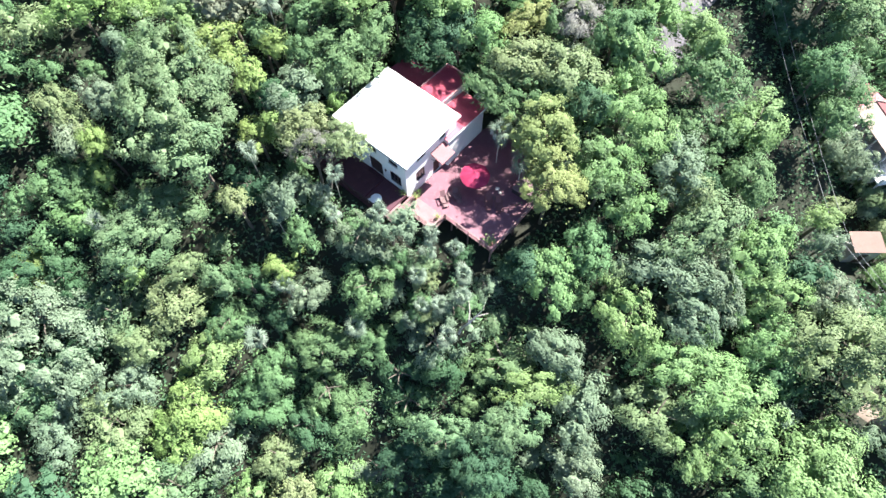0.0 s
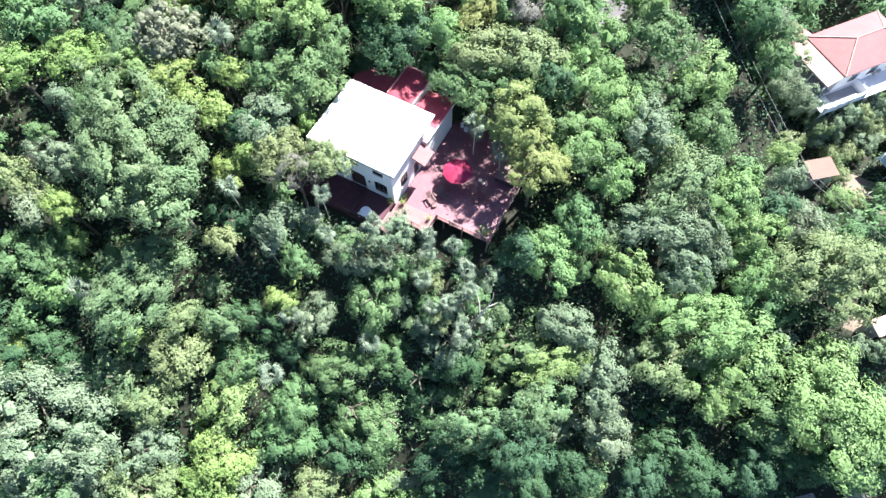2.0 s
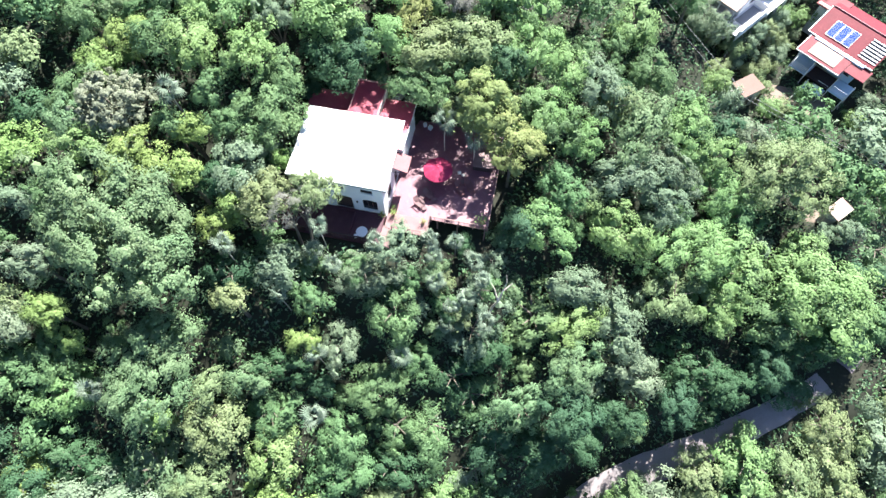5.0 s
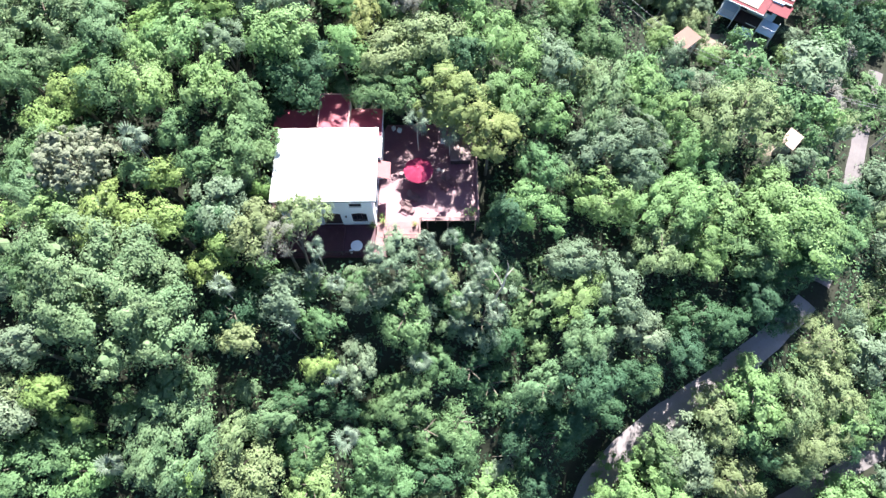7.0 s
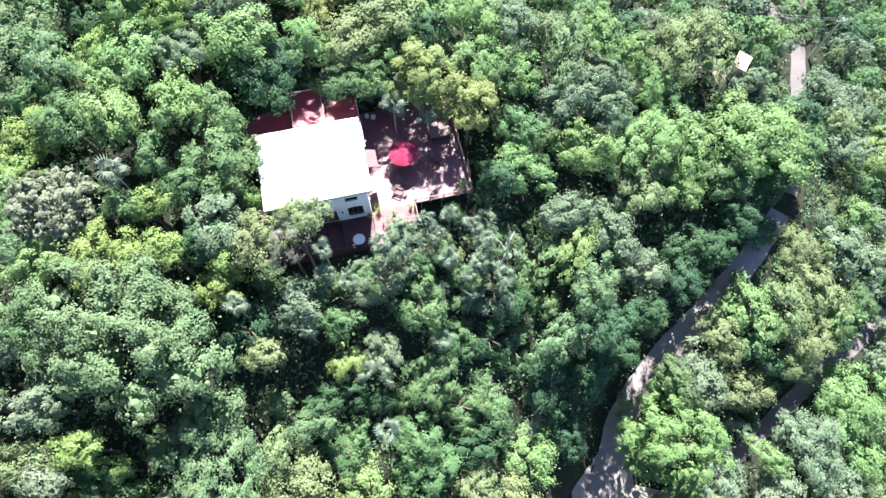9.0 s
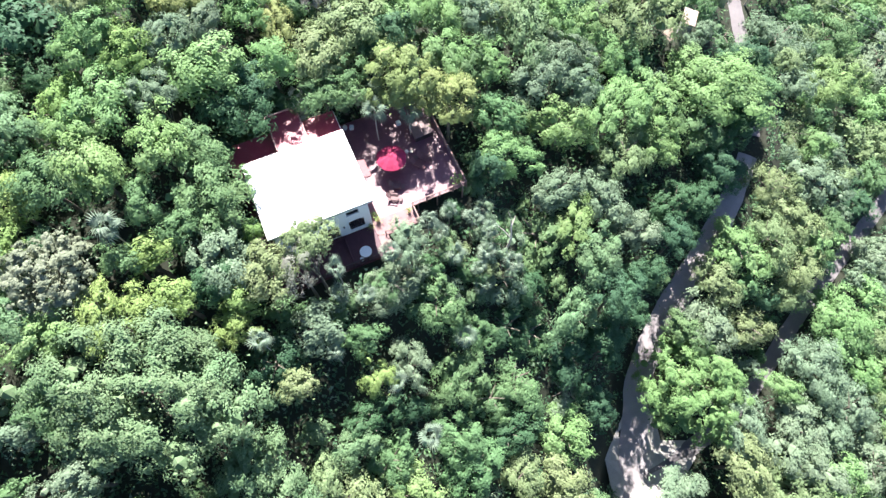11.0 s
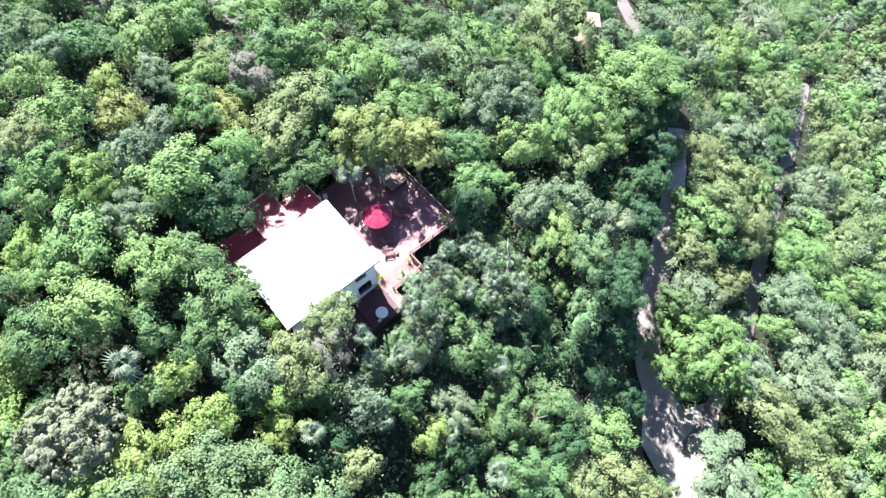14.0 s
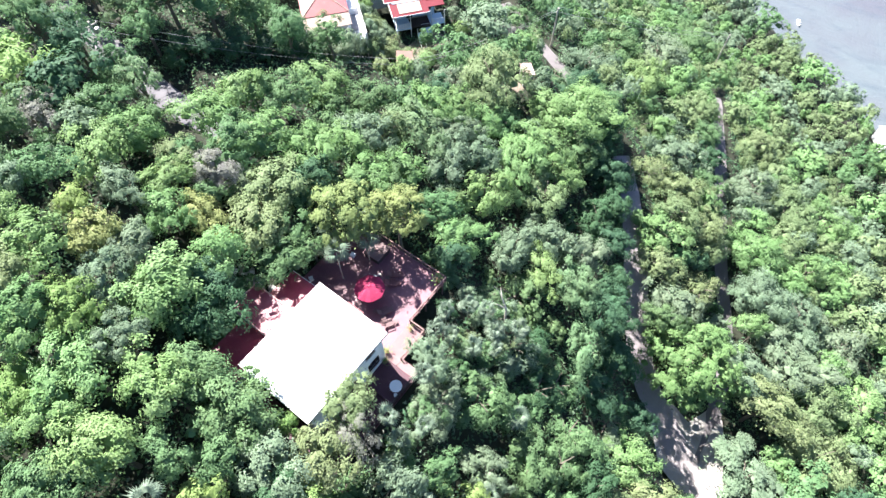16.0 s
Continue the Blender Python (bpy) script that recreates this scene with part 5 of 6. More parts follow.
for k in range(4):
    part("tread", boxed(0.02 + k * 0.27, -0.5, -0.2 - k * 0.19, 0.32 + k * 0.27, 1.6, -0.15 - k * 0.19, 0.008), DECK_SUNLIT, stairs)
for y in (-0.55, 1.6):
    bm = slab(bmesh.new(), [(0.0, y, 0.0), (1.2, y, -0.82), (1.2, y + 0.06, -0.82), (0.0, y + 0.06, 0.0)], 0.25)
    part("stringer", bm, DECK_SUNLIT, stairs)


stone_path = thing("stone_path", pose(-2.6, 13.6, 0), "rough pale stone path climbing into the trees behind the house", "path", kind="structure")
stone_rng = random.Random(8)
for k in range(26):
    u, side_off = k * 0.27, stone_rng.uniform(-0.75, 0.75)
    w, d = stone_rng.uniform(0.25, 0.48), stone_rng.uniform(0.18, 0.34)
    slab_stone = part("stone", boxed(-w, -d, -0.3, w, d, 0.05, 0.04), CONCRETE if k % 3 else WHITE_PAINT, stone_path)
    slab_stone.matrix_basis = pose(side_off, u, max(-0.02, float(ground(-2.6 + side_off, 13.6 + u))) + 0.08, stone_rng.uniform(-4, 4), stone_rng.uniform(-4, 4), stone_rng.uniform(0, 180))
part("edging", boxed(-1.02, -0.1, -0.5, -0.92, 6.6, 0.42), WHITE_PAINT, stone_path, "low white edging along the path")


def parasol(x, y):
    top = thing("parasol", pose(x, y, DZ), "open red canvas parasol standing on the deck", "parasol")
    r, rim, tip = 1.66, 2.15, 2.72
    bm = bmesh.new()
    rings = []
    for k, (q, z) in enumerate(((1.0, rim - 0.12), (1.0, rim), (0.66, rim + 0.25), (0.33, rim + 0.44), (0.09, tip - 0.03))):
        ring = []
        for i in range(32):
            a = i * 2 * math.pi / 32
            fold = 1 - 0.045 * q * (1 - math.cos(a * 8)) * 0.5
            ring.append(bm.verts.new((math.cos(a) * r * q * fold, math.sin(a) * r * q * fold, z + 0.035 * q * math.cos(a * 8))))
        rings.append(ring)
    for lo, hi in zip(rings, rings[1:]):
        for i in range(32):
            bm.faces.new((lo[i], lo[(i + 1) % 32], hi[(i + 1) % 32], hi[i]))
    bm.faces.new(rings[-1])
    canopy = part("canopy", bm, UMBRELLA, top, "faded red canvas canopy")
    cap = bmesh.new()
    for lo, hi in (((0.42, tip - 0.10), (0.05, tip + 0.03)),):
        a = [cap.verts.new((math.cos(i * math.pi / 8) * lo[0], math.sin(i * math.pi / 8) * lo[0], lo[1])) for i in range(16)]
        b = [cap.verts.new((math.cos(i * math.pi / 8) * hi[0], math.sin(i * math.pi / 8) * hi[0], hi[1])) for i in range(16)]
        for i in range(16):
            cap.faces.new((a[i], a[(i + 1) % 16], b[(i + 1) % 16], b[i]))
        cap.faces.new(b)
    part("vent", cap, UMBRELLA, canopy)
    part("pole", tube(bmesh.new(), [(0, 0, 0.05), (0, 0, tip)], [0.028, 0.025], 10), CHAIR_WOOD, top)
    rib = None
    for i in range(8):
        m = pose(0, 0, 0, 0, 0, i * 45)
        if rib is None:
            rib = part("rib", tube(bmesh.new(), [(0.05, 0, tip - 0.10), (r * 0.98, 0, rim + 0.005)], [0.012, 0.01], 5), CHAIR_WOOD, top)
        else:
            shared("rib", rib.data, m, top)
    part("finial", tube(bmesh.new(), [(0, 0, tip + 0.02), (0, 0, tip + 0.08), (0, 0, tip + 0.13)], [0.03, 0.04, 0.01], 8), CREAM, top)
    part("base", tube(bmesh.new(), [(0, 0, 0), (0, 0, 0.06), (0, 0, 0.10)], [0.30, 0.30, 0.05], 20), CONCRETE, top)
    return top


parasol(3.98, 6.35)


def lounger(material, label, group):
    """A low slatted wooden lounge chair with a raised back and broad arms; its back is at -x."""
    top = thing("lounge_chair", pose(0, 0, 0), label, "lounge chair", group)
    slat = None
    for k in range(8):
        m = pose(-0.15 + k * 0.105, 0, 0.36 - 0.02 * (8 - k) / 4)
        if slat is None:
            slat = part("slat", boxed(-0.045, -0.28, -0.012, 0.045, 0.28, 0.012, 0.004), material, top)
            slat.matrix_basis = m
        else:
            shared("slat", slat.data, m, top)
    back = None
    for k in range(5):
        m = pose(-0.2, -0.24 + k * 0.12, 0.33, 0, -38, 0)
        if back is None:
            back = part("back_slat", boxed(-0.012, -0.05, 0.0, 0.012, 0.05, 0.78, 0.004), material, top)
            back.matrix_basis = m
        else:
            shared("back_slat", back.data, m, top)
    for s in (-1, 1):
        part("arm", boxed(-0.42, s * 0.37 - 0.07, 0.54, 0.52, s * 0.37 + 0.07, 0.565, 0.006), material, top)
        part("side_rail", boxed(-0.4, s * 0.30 - 0.02, 0.25, 0.66, s * 0.30 + 0.02, 0.34), material, top)
        part("leg", boxed(0.46, s * 0.36 - 0.03, 0, 0.53, s * 0.36 + 0.03, 0.54), material, top)
        part("leg", boxed(-0.40, s * 0.36 - 0.03, 0, -0.33, s * 0.36 + 0.03, 0.54), material, top)
    part("foot_rest", boxed(0.70, -0.28, 0.26, 1.05, 0.28, 0.29, 0.006), material, top)
    for s in (-1, 1):
        part("leg", boxed(0.98, s * 0.24 - 0.025, 0, 1.03, s * 0.24 + 0.025, 0.26), material, top)
    return top


def side_table(x, y, turn, z=DZ):
    top = thing("side_table", pose(x, y, z, 0, 0, turn), "small square wooden side table between lounge chairs", "side table", "side tables")
    for k in range(5):
        part("slat", boxed(-0.27, -0.27 + k * 0.11, 0.42, 0.27, -0.27 + k * 0.11 + 0.1, 0.445), CHAIR_WOOD, top)
    for a in (-1, 1):
        for b in (-1, 1):
            part("leg", boxed(a * 0.22 - 0.025, b * 0.22 - 0.025, 0, a * 0.22 + 0.025, b * 0.22 + 0.025, 0.42), CHAIR_WOOD, top)


first = lounger(CHAIR_WOOD, "brown wooden slatted lounge chair on the deck", "lounge chairs on the deck")
first.matrix_basis = pose(3.35, 4.05, DZ, 0, 0, -30)
copy_thing(first, pose(2.55, 2.80, DZ, 0, 0, -33))
red = lounger(CHAIR_RED, "worn reddish wooden slatted lounge chair on the deck", "lounge chairs on the deck")
red.matrix_basis = pose(6.55, 5.65, DZ, 0, 0, -52)
copy_thing(red, pose(7.55, 6.15, DZ, 0, 0, -50))
side_table(2.80, 3.68, -30)
side_table(6.75, 6.4, -50)
side_table(2.95, 4.75, 10)
for k, (x, y, s) in enumerate(((6.2, 7.75, 0.42), (6.7, 7.55, 0.36))):
    ob = part("cushion", boxed(-s / 2, -s / 2, 0, s / 2, s / 2, 0.14, 0.04), CREAM)
    ob.matrix_basis = pose(x, y, DZ + 0.006, 0, 0, 20 + 30 * k)
    tagged(ob, "pale cream cushion lying on the deck", "cushion", "cushions on the deck")

spa = thing("hot_tub", pose(8.7, 9.5, DZ, 0, 0, 2), "square brown covered hot tub on the deck", "hot tub")
part("tub", boxed(-1.12, -1.0, 0, 1.12, 1.0, 0.78, 0.05), DARK_WOOD, spa)
cover = part("cover", boxed(-1.17, -1.05, 0.78, -0.01, 1.05, 0.88, 0.03), VINYL, spa, "brown vinyl cover")
part("cover", boxed(0.01, -1.05, 0.78, 1.17, 1.05, 0.88, 0.03), VINYL, spa, "brown vinyl cover")
for x, y, s, h in ((6.75, 11.6, 0.5, 0.45), (1.6, 13.2, 0.45, 0.5), (0.9, 13.5, 0.4, 0.5)):
    ob = part("storage_box", boxed(-s / 2, -s / 2, 0, s / 2, s / 2, h, 0.03), WHITE_PAINT)
    ob.matrix_basis = pose(x, y, DZ + 0.005, 0, 0, x * 40)
    tagged(ob, "small white box standing on the deck", "box", "boxes on the deck")

table = thing("round_table", pose(-2.42, -2.55, 0), "round white garden table on the red terrace", "table")
part("tabletop", tube(bmesh.new(), [(0, 0, 0.72), (0, 0, 0.735), (0, 0, 0.76)], [0.58, 0.62, 0.62], 32), WHITE_PAINT, table)
part("pedestal", tube(bmesh.new(), [(0, 0, 0.0), (0, 0, 0.04), (0, 0, 0.1), (0, 0, 0.72)], [0.3, 0.28, 0.06, 0.05], 14), WHITE_PAINT, table)
stool = part("stool", tube(bmesh.new(), [(0, 0, 0), (0, 0, 0.4), (0, 0, 0.43), (0, 0, 0.46)], [0.14, 0.12, 0.2, 0.19], 16), WHITE_PAINT)
stool.matrix_basis = pose(-3.05, -3.0, 0.005)
tagged(stool, "small round white stool beside the table", "stool")


def pot_plant(x, y, z, size, label):
    top = thing("potted_plant", pose(x, y, z), label, "potted plant", "potted plants")
    part("pot", tube(bmesh.new(), [(0, 0, 0), (0, 0, 0.3 * size), (0, 0, 0.36 * size), (0, 0, 0.34 * size)], [0.13 * size, 0.2 * size, 0.22 * size, 0.17 * size], 14), TERRACOTTA, top, "terracotta pot")
    rng = np.random.default_rng(int(abs(x * 10)))
    pos = rng.normal(0, 0.22 * size, (110, 3)) + np.array([0, 0, 0.65 * size])
    shared("foliage", leaf_object("foliage", leaves_mesh(pos, rng.normal(0, 0.6, (110, 3)) + np.array([0, 0, 0.8]), rng.uniform(0.06, 0.14, 110) * size, rng, 0.4), [LEAF["Y"]]), Matrix(), top)


pot_plant(0.1, 0.9, DZ + 0.03, 1.0, "leafy plant in a terracotta pot beside the wall")
pot_plant(-0.1, 1.7, DZ + 0.03, 0.8, "leafy plant in a terracotta pot beside the wall")
pot_plant(9.9, 1.75, DZ + 0.006, 1.3, "bushy green plant in a pot at the railing")
pot_plant(3.55, 0.55, DZ + 0.03, 0.8, "leafy plant in a terracotta pot on the landing")
pot_plant(-0.95, 0.0, 0.005, 0.8, "leafy plant in a terracotta pot on the terrace")

# ---- the neighbours' houses ----
def hip_roof(w, d, h, over, material_bm=None):
    """A hipped roof over w by d, ridge along x."""
    bm = bmesh.new()
    x, y = w / 2 + over, d / 2 + over
    rx = max(0.2, x - y)
    e = [bm.verts.new(c) for c in ((-x, -y, 0), (x, -y, 0), (x, y, 0), (-x, y, 0))]
    g = [bm.verts.new(c) for c in ((-x, -y, -0.12), (x, -y, -0.12), (x, y, -0.12), (-x, y, -0.12))]
    r = [bm.verts.new((-rx, 0, h)), bm.verts.new((rx, 0, h))]
    for f in ((e[0], e[1], r[1], r[0]), (e[1], e[2], r[1]), (e[2], e[3], r[0], r[1]), (e[3], e[0], r[0]), tuple(g[::-1])):
        bm.faces.new(f)
    for i in range(4):
        j = (i + 1) % 4
        bm.faces.new((e[i], g[i], g[j], e[j]))
    return bm


def ridge_caps(w, d, h, over):
    x, y = w / 2 + over, d / 2 + over
    rx = max(0.2, x - y)
    bm = bmesh.new()
    for a, b in (((-x, -y, 0), (-rx, 0, h)), ((-x, y, 0), (-rx, 0, h)), ((x, -y, 0), (rx, 0, h)), ((x, y, 0), (rx, 0, h)), ((-rx, 0, h), (rx, 0, h))):
        tube(bm, [a, b], [0.09, 0.09], 6)
    return bm


# the house under the faded red roof; its x runs north-east along the balcony
turn = 52.0
one = thing("hillside_house", pose(39.18, 47.42, -4.3, 0, 0, turn), "white hillside house with a faded red hipped roof", "house", "neighbouring houses")
part("wall", boxed(-4.55, -3.2, -3.6, 6.15, 3.2, 4.9), WHITE_WALL, one)
r1 = part("roof", hip_roof(10.7, 6.4, 1.6, 0.45), PINK_ROOF, one, "faded red hipped roof with pale ridges")
r1.matrix_basis = pose(0.8, 0, 5.0)
part("ridge_cap", ridge_caps(10.7, 6.4, 1.6, 0.45), CREAM_ROOF, r1)
part("porch_roof", slab(bmesh.new(), [(-7.15, -3.65, 4.2), (-5.02, -3.6, 4.9), (-5.02, 3.6, 4.9), (-7.15, 3.6, 4.2)], 0.12), CREAM_ROOF, one, "cream metal roof over the porch")
annex = part("annex", boxed(-7.0, 3.9, -3.6, -3.2, 6.9, 3.6), WHITE_WALL, one)
part("roof", slab(bmesh.new(), [(-7.4, 3.7, 4.2), (-2.9, 3.7, 4.2), (-2.9, 7.2, 3.7), (-7.4, 7.2, 3.7)], 0.1), RED_ROOF, annex, "red lean-to roof")
for x in (-7.5, -5.0, -2.5, 0.0, 2.5, 4.7):
    part("stilt", boxed(x - 0.09, -5.6, -5.2, x + 0.09, -5.42, 1.58), WHITE_PAINT, one, "white stilt under the balcony")
deck1 = part("balcony", boxed(-7.8, -5.75, 1.6, 5.0, -3.22, 1.8), WHITE_PAINT, one, "white painted balcony floor along the house")
part("porch_floor", boxed(-7.2, -3.2, 1.62, -4.57, 3.6, 1.8), CONCRETE, one)
post1 = None
for x in np.arange(-7.7, 5.1, 2.1):
    if post1 is None:
        post1 = part("post", boxed(-0.05, -0.05, -0.2, 0.05, 0.05, 1.0), WHITE_PAINT, deck1)
        post1.matrix_basis = pose(float(x), -5.68, 1.8)
    else:
        shared("post", post1.data, pose(float(x), -5.68, 1.8), deck1)
part("top_rail", boxed(-7.8, -5.71, 2.77, 5.0, -5.65, 2.81), WHITE_PAINT, deck1)
part("top_rail", boxed(-7.8, -5.62, 2.77, -7.74, -3.25, 2.81), WHITE_PAINT, deck1)
for k in range(3):
    part("rail", boxed(-7.78, -5.69, 2.05 + k * 0.22, 4.98, -5.67, 2.07 + k * 0.22), WHITE_PAINT, deck1)
for x in (-2.6, 0.4, 3.6):
    w1 = part("window", boxed(x, -3.26, 2.6, x + 1.3, -3.202, 3.9), WHITE_PAINT, one, "white framed window")
    part("pane", boxed(x + 0.08, -3.285, 2.68, x + 1.22, -3.262, 3.82), GLASS, w1)
part("parapet", boxed(-1.0, -5.6, 1.81, -0.78, -3.3, 2.7, 0.02), WHITE_WALL, deck1, "low white wall on the balcony")
part("parapet", boxed(-7.7, -5.6, 1.81, -1.02, -5.38, 2.6, 0.02), WHITE_WALL, deck1, "low white wall on the balcony")
# thin sheet added for a grey-blue rectangle of unknown kind
part("grey_rectangle", boxed(-5.6, -4.9, 1.804, -1.3, -3.5, 1.83), BALCONY, deck1, "thin grey-blue rectangle on the white balcony floor")
part("air_conditioner", boxed(1.8, -3.62, 2.2, 2.7, -3.24, 2.85, 0.03), METAL, one, "grey air conditioner on the wall")
for y in (-3.4, -1.1, 1.2, 3.4):
    part("post", boxed(-7.15, y - 0.06, -3.6, -7.03, y + 0.06, 4.3), WHITE_PAINT, one)
part("porch_rail", boxed(-7.13, -3.3, 2.7, -7.05, 3.3, 2.76), WHITE_PAINT, one)

# the blue and red house with the solar panels; its front runs along x, and its back is at +y
two = thing("blue_house", pose(48.9, 41.3, -11.6, 0, 0, -37), "pale blue timber house with red roofs and solar panels", "house", "neighbouring houses")
part("wall", boxed(0.6, 2.9, 3.0, 8.2, 12.0, 6.2), BLUE_PAINT, two)
part("undercroft", boxed(1.2, 3.4, -1.0, 7.8, 11.4, 2.98), CONCRETE, two, "concrete undercroft in deep shade")
front_roof = part("roof", slab(bmesh.new(), [(0.0, 0.0, 5.55), (6.6, 0.0, 5.55), (6.6, 3.3, 6.15), (0.0, 3.3, 6.15)], 0.12), RED_SHEET, two, "red metal porch roof")
part("roof_sheet", slab(bmesh.new(), [(1.3, 0.5, 5.73), (5.4, 0.5, 5.73), (5.4, 2.7, 6.13), (1.3, 2.7, 6.13)], 0.05), CREAM_ROOF, front_roof, "cream sheet laid on the porch roof")
south_slope = part("roof", slab(bmesh.new(), [(-0.7, 3.32, 6.3), (9.2, 3.32, 6.3), (9.2, 8.0, 7.9), (-0.7, 8.0, 7.9)], 0.12), RED_SHEET, two, "red metal roof")
part("roof", slab(bmesh.new(), [(-0.7, 8.0, 7.898), (9.2, 8.0, 7.898), (9.2, 12.6, 6.3), (-0.7, 12.6, 6.3)], 0.12), RED_SHEET, two, "red metal roof")
part("ridge_cap", tube(bmesh.new(), [(-0.7, 8.0, 7.93), (9.2, 8.0, 7.93)], [0.1, 0.1], 6), PINK_ROOF, two)
part("gutter", tube(bmesh.new(), [(-0.75, 3.28, 6.24), (9.25, 3.28, 6.24)], [0.09, 0.09], 6), WHITE_PAINT, two, "white gutter")
part("gutter", tube(bmesh.new(), [(-0.78, 3.3, 6.28), (-0.78, 8.0, 7.86)], [0.07, 0.07], 6), WHITE_PAINT, two, "white verge board")
part("side_roof", slab(bmesh.new(), [(6.62, 1.2, 5.66), (9.6, 1.2, 5.66), (9.6, 3.3, 6.02), (6.62, 3.3, 6.02)], 0.12), RED_SHEET, two, "red metal side roof")
dormer = part("dormer", boxed(-2.4, 8.4, 2.0, 0.6, 11.2, 6.9), WHITE_PAINT, two, "small white corner block")
part("roof", slab(bmesh.new(), [(-2.9, 7.9, 7.05), (0.9, 7.9, 7.05), (0.9, 11.7, 7.05), (-2.9, 11.7, 7.05)], 0.1), RED_SHEET, dormer)
part("roof_sheet", slab(bmesh.new(), [(-2.7, 8.0, 7.12), (0.7, 8.0, 7.12), (0.7, 8.6, 7.12), (-2.7, 8.6, 7.12)], 0.05), CREAM_ROOF, dormer, "cream sheet on the roof")
for k in range(3):
    x0 = 1.2 + k * 1.25
    panel = part("solar_panel", slab(bmesh.new(), [(x0, 4.0, 6.64), (x0 + 1.15, 4.0, 6.64), (x0 + 1.15, 6.5, 7.49), (x0, 6.5, 7.49)], 0.04), METAL, south_slope, "blue solar panel in a metal frame")
    part("cells", slab(bmesh.new(), [(x0 + 0.05, 4.07, 6.69), (x0 + 1.1, 4.07, 6.69), (x0 + 1.1, 6.43, 7.492), (x0 + 0.05, 6.43, 7.492)], 0.012), SOLAR, panel)
rack = part("panel_rack", slab(bmesh.new(), [(6.5, 3.9, 6.56), (9.0, 3.9, 6.56), (9.0, 6.9, 7.58), (6.5, 6.9, 7.58)], 0.04), GLASS, south_slope, "dark glass panels in a white metal rack")
for k in range(7):
    y0 = 3.9 + k * 0.48
    part("slat", slab(bmesh.new(), [(6.48, y0, 6.60 + k * 0.1632), (9.02, y0, 6.60 + k * 0.1632), (9.02, y0 + 0.16, 6.655 + k * 0.1632), (6.48, y0 + 0.16, 6.655 + k * 0.1632)], 0.03), WHITE_PAINT, rack)
deck2 = part("porch", boxed(0.5, -0.2, 2.85, 3.2, 2.88, 3.0), BLUE_PAINT, two, "pale blue porch floor")
# the recess's shade is put into this floor's dark colour
part("porch", boxed(3.21, 0.3, 2.6, 6.79, 2.88, 2.75), DARK_WOOD, two, "boarded porch floor in the recess, dark wood standing for shade")
part("porch", boxed(6.8, -0.2, 2.85, 9.4, 2.88, 3.0), BLUE_PAINT, two, "pale blue porch floor")
part("verge_board", tube(bmesh.new(), [(-0.03, -0.04, 5.5), (6.63, -0.04, 5.5)], [0.07, 0.07], 6), WHITE_PAINT, front_roof, "white board along the eaves")
part("verge_board", tube(bmesh.new(), [(-0.05, 0.0, 5.5), (-0.05, 3.28, 6.1)], [0.06, 0.06], 6), WHITE_PAINT, front_roof, "white verge board")
for x in (0.6, 3.1, 6.9, 9.3):
    part("post", boxed(x - 0.06, -0.18, -1.0, x + 0.06, -0.06, 4.0), WHITE_PAINT, deck2)
    part("post", boxed(x - 0.05, 0.1, 3.0, x + 0.05, 0.2, 5.5 if x < 7 else 5.3), WHITE_PAINT, deck2)
for k in range(4):
    part("rail", boxed(0.6, -0.15, 3.2 + k * 0.25, 3.1, -0.10, 3.25 + k * 0.25), WHITE_PAINT, deck2)
    part("rail", boxed(6.9, -0.15, 3.2 + k * 0.25, 9.3, -0.10, 3.25 + k * 0.25), WHITE_PAINT, deck2)
    part("rail", boxed(0.57, -0.1, 3.2 + k * 0.25, 0.63, 2.85, 3.25 + k * 0.25), WHITE_PAINT, deck2)
landing2 = part("landing", boxed(5.0, -1.5, 2.2, 6.7, 0.28, 2.32), BLUE_PAINT, two, "small blue stair landing")
for y in (-1.45, 0.2):
    part("rail", boxed(5.0, y - 0.02, 3.1, 6.7, y + 0.02, 3.16), WHITE_PAINT, landing2)
for x in (5.05, 6.65):
    part("post", boxed(x - 0.05, -1.5, -1.0, x + 0.05, -1.4, 3.16), WHITE_PAINT, landing2)
steps2 = part("stairs", slab(bmesh.new(), [(4.0, -4.6, 0.0), (4.98, -4.6, 0.0), (4.98, -0.8, 2.28), (4.0, -0.8, 2.28)], 0.1), BLUE_PAINT, two, "blue outside stairs with white rails")
for x in (4.0, 4.92):
    part("rail", tube(bmesh.new(), [(x + 0.03, -4.6, 0.95), (x + 0.03, -0.8, 3.2)], [0.045, 0.045], 6), WHITE_PAINT, steps2)
    for k in range(5):
        part("rail_post", boxed(x, -4.55 + k * 0.9, 0.02 + k * 0.54, x + 0.06, -4.49 + k * 0.9, 0.98 + k * 0.54), WHITE_PAINT, steps2)
for k in range(10):
    part("tread", boxed(4.06, -4.5 + k * 0.37, 0.1 + k * 0.222, 4.9, -4.2 + k * 0.37, 0.15 + k * 0.222), WHITE_PAINT, steps2)
for x in (1.0, 6.6):
    w2 = part("window", boxed(x, 2.84, 3.9, x + 1.0, 2.898, 5.2), WHITE_PAINT, two, "white framed window")
    part("pane", boxed(x + 0.08, 2.815, 3.98, x + 0.92, 2.838, 5.12), GLASS, w2)
part("door", filled(2.9, 4.1, 3.02, 5.3, 0.5, 0.02, 0.05, 2.84), GLASS, two, "dark arched glass door")


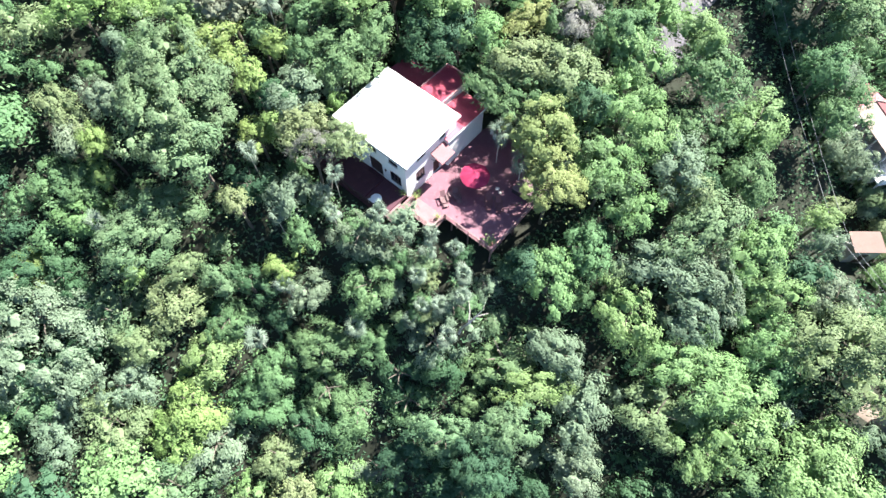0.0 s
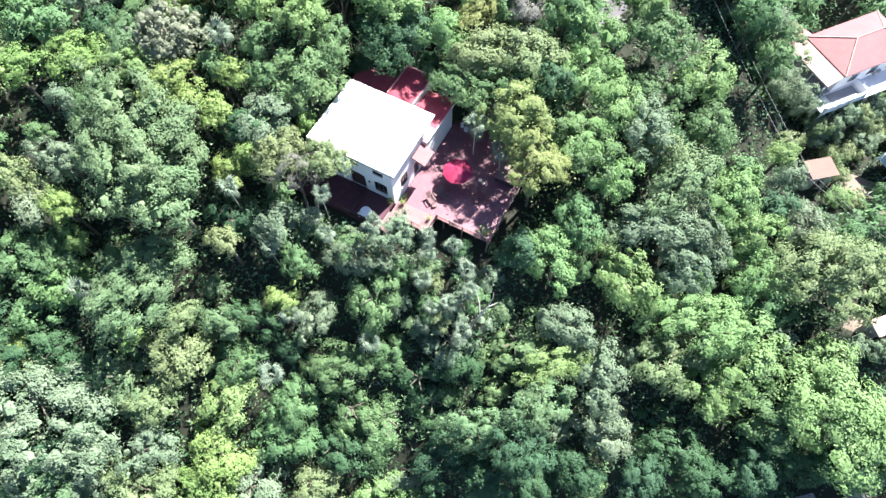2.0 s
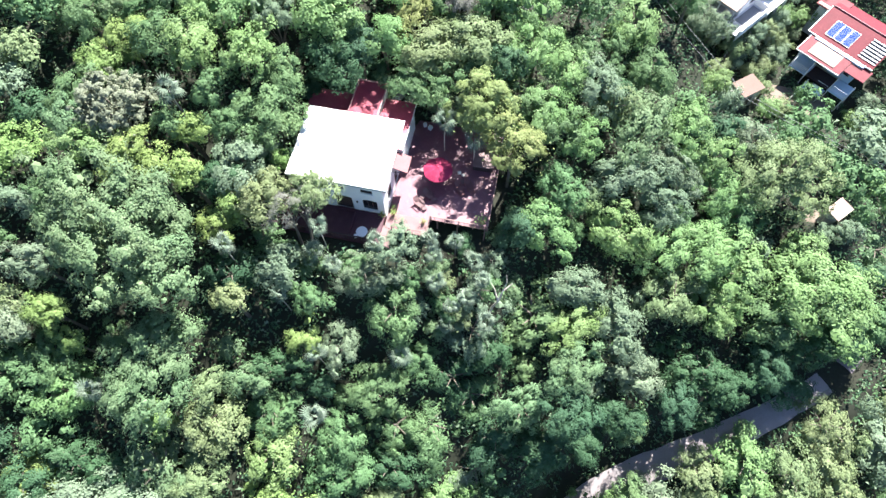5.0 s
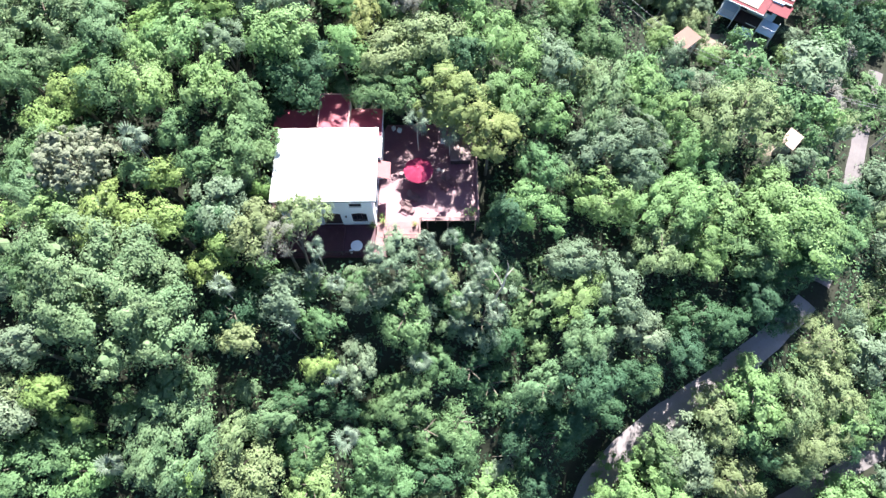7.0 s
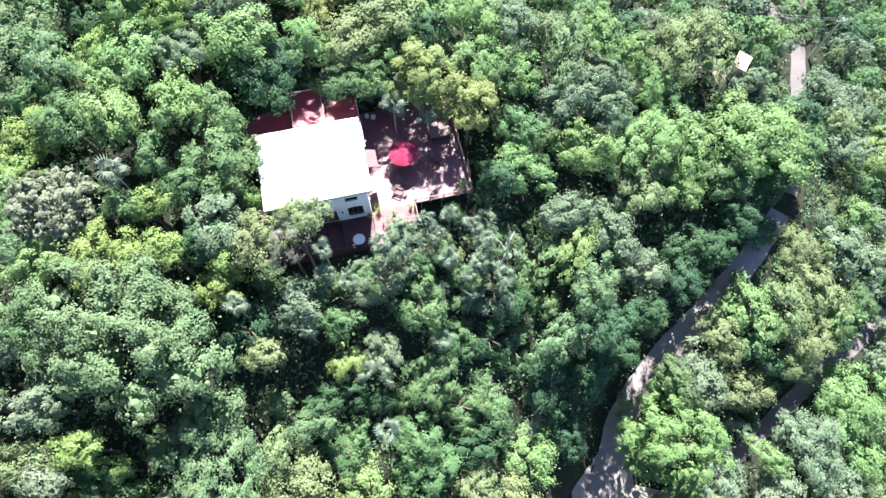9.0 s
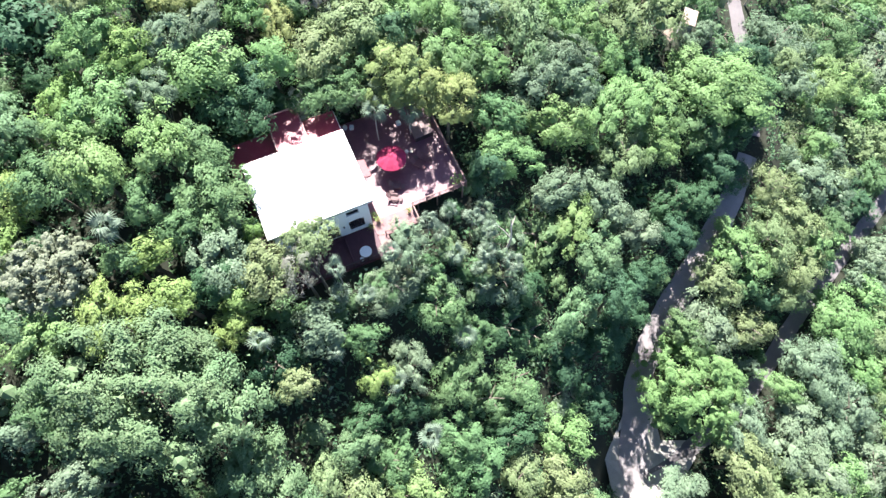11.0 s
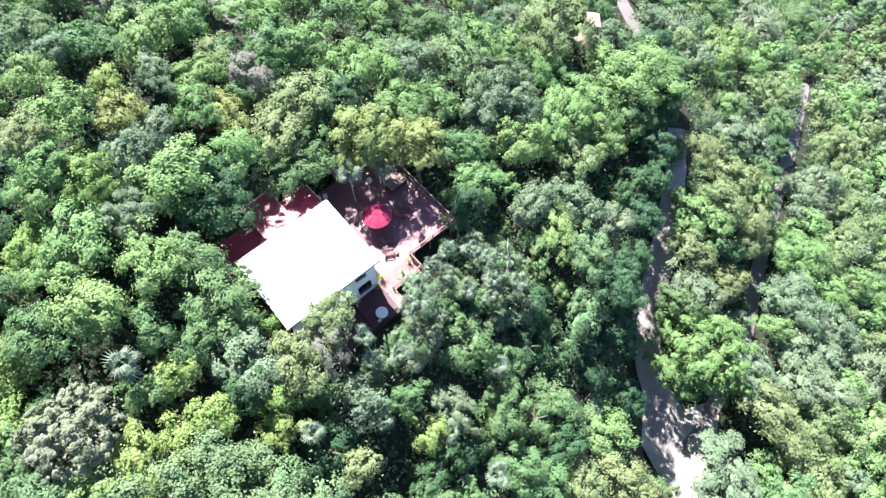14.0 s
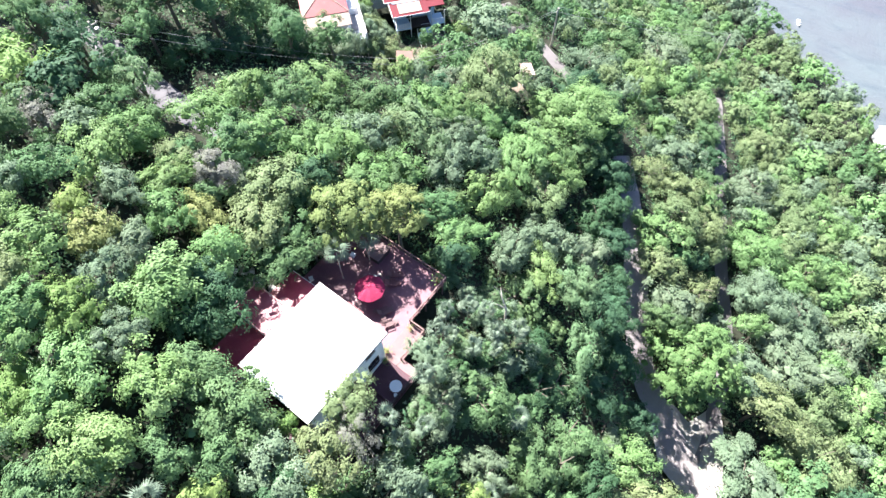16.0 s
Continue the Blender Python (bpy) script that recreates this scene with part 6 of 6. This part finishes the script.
def hut(name, x, y, z, turn, w, d, h, roof_mat, wall_mat, label):
    top = thing(name, pose(x, y, z, 0, 0, turn), label, "shed", "sheds")
    part("wall", boxed(-w / 2, -d / 2, -0.8, w / 2, d / 2, h), wall_mat, top)
    part("roof", slab(bmesh.new(), [(-w / 2 - 0.2, -d / 2 - 0.2, h + 0.08), (w / 2 + 0.2, -d / 2 - 0.2, h + 0.08), (w / 2 + 0.2, d / 2 + 0.2, h + 0.28), (-w / 2 - 0.2, d / 2 + 0.2, h + 0.28)], 0.1), roof_mat, top)
    part("door", boxed(-0.45, -d / 2 - 0.05, 0.0, 0.45, -d / 2 - 0.003, min(2.0, h - 0.2)), DARK_WOOD, top)
    return top


hut("water_tank_hut", 42.0, 33.1, -9.2, 40, 3.3, 2.3, 2.9, HUT_ROOF, CONCRETE, "small square concrete hut with a cream flat roof")
hut("shed", 53.4, 16.4, -10.2, 46, 2.6, 1.6, 2.5, CREAM_ROOF, CONCRETE, "small shed with a cream metal roof")
hut("beach_hut", 122.6, -46.2, -44.6, 30, 6.0, 4.0, 2.8, WHITE_PAINT, WHITE_WALL, "white building near the shore")
yard = sheet("yard", np.linspace(44.5, 57.5, 14), np.linspace(32.2, 39.6, 9), lambda x, y: ground(x, y) + 0.05 - 0.3 * smooth(0.6, 1.0, np.maximum(np.abs(x - 51) / 6.5, np.abs(y - 35.9) / 3.7)), YARD)
tagged(yard, "bare pale dirt yard below the houses", "yard", kind="structure")
clear_yard = sheet("yard_by_shed", np.linspace(50.0, 53.0, 8), np.linspace(15.0, 18.0, 8), lambda x, y: ground(x, y) + 0.05 - 0.3 * smooth(0.6, 1.0, np.maximum(np.abs(x - 51.5) / 1.5, np.abs(y - 16.5) / 1.5)), YARD)
tagged(clear_yard, "bare pale dirt beside the shed", "yard", kind="structure")
path_bm = slab(bmesh.new(), [(55.2, 33.8, -11.45), (55.6, 33.7, -11.45), (59.8, 40.3, -11.3), (59.4, 40.5, -11.3)], 0.3)
tagged(part("garden_kerb", path_bm, CONCRETE), "low concrete kerb across the dirt yard", "kerb", kind="structure")


# ---- poles, wires, boat ----
def utility_pole(x, y, z, lean, height=8.5, drum=False):
    top = thing("utility_pole", pose(x, y, z, lean, 0, 0), "grey wooden utility pole with a cross arm", "pole", "utility poles")
    part("mast", tube(bmesh.new(), [(0, 0, -1), (0, 0, height * 0.5), (0, 0, height)], [0.19, 0.16, 0.13], 9), PALE_BARK, top)
    part("cross_arm", boxed(-0.9, -0.05, height - 0.6, 0.9, 0.05, height - 0.48, 0.01), PALE_BARK, top)
    for u in (-0.8, 0.0, 0.8):
        part("insulator", tube(bmesh.new(), [(u, 0, height - 0.48), (u, 0, height - 0.3)], [0.05, 0.03], 7), WHITE_PAINT, top)
    if drum:
        part("transformer", tube(bmesh.new(), [(0.45, 0, height - 2.2), (0.45, 0, height - 2.1), (0.45, 0, height - 1.2), (0.45, 0, height - 1.1)], [0.24, 0.3, 0.3, 0.2], 14), METAL, top, "pale grey transformer drum")
    return top


POLES = [(8.0, 54.4, 2.2), (38.5, 28.2, -10.6), (72.6, 21.6, -17.4), (116.0, -3.5, -37.5)]
for x, y, z in POLES:
    utility_pole(x, y, z, 0, drum=x < 10)
for (ax, ay, az), (bx, by, bz) in zip(POLES, POLES[1:]):
    for off in (-0.8, 0.8):
        a, b = Vector((ax + off, ay, az + 8.25)), Vector((bx + off, by, bz + 8.25))
        pts = [a.lerp(b, k / 12) - Vector((0, 0, 1.1 * (1 - (k / 6 - 1) ** 2))) for k in range(13)]
        tagged(part("power_line", tube(bmesh.new(), pts, [0.022] * 13, 5), CABLE), "thin grey power line between the poles", "cable", "power lines")

boat = thing("motor_boat", Matrix.LocRotScale((163.0, -14.5, SEA_Z), Euler((0, 0, 3.5)), (0.55, 0.55, 0.55)), "small white motor boat moored off the shore", "boat")
hull = bmesh.new()
outline = [(-2.6, 0.9), (1.0, 1.0), (2.6, 0.5), (3.4, 0.0), (2.6, -0.5), (1.0, -1.0), (-2.6, -0.9)]
lo = [hull.verts.new((x * 0.85, y * 0.6, -0.3)) for x, y in outline]
hi = [hull.verts.new((x, y, 0.75)) for x, y in outline]
hull.faces.new(lo)
hull.faces.new(hi[::-1])
for i in range(7):
    hull.faces.new((lo[i], hi[i], hi[(i + 1) % 7], lo[(i + 1) % 7]))
bmesh.ops.recalc_face_normals(hull, faces=list(hull.faces))
part("hull", hull, WHITE_PAINT, boat)
part("cabin", boxed(-0.6, -0.6, 0.75, 1.2, 0.6, 1.5, 0.08), WHITE_PAINT, boat)
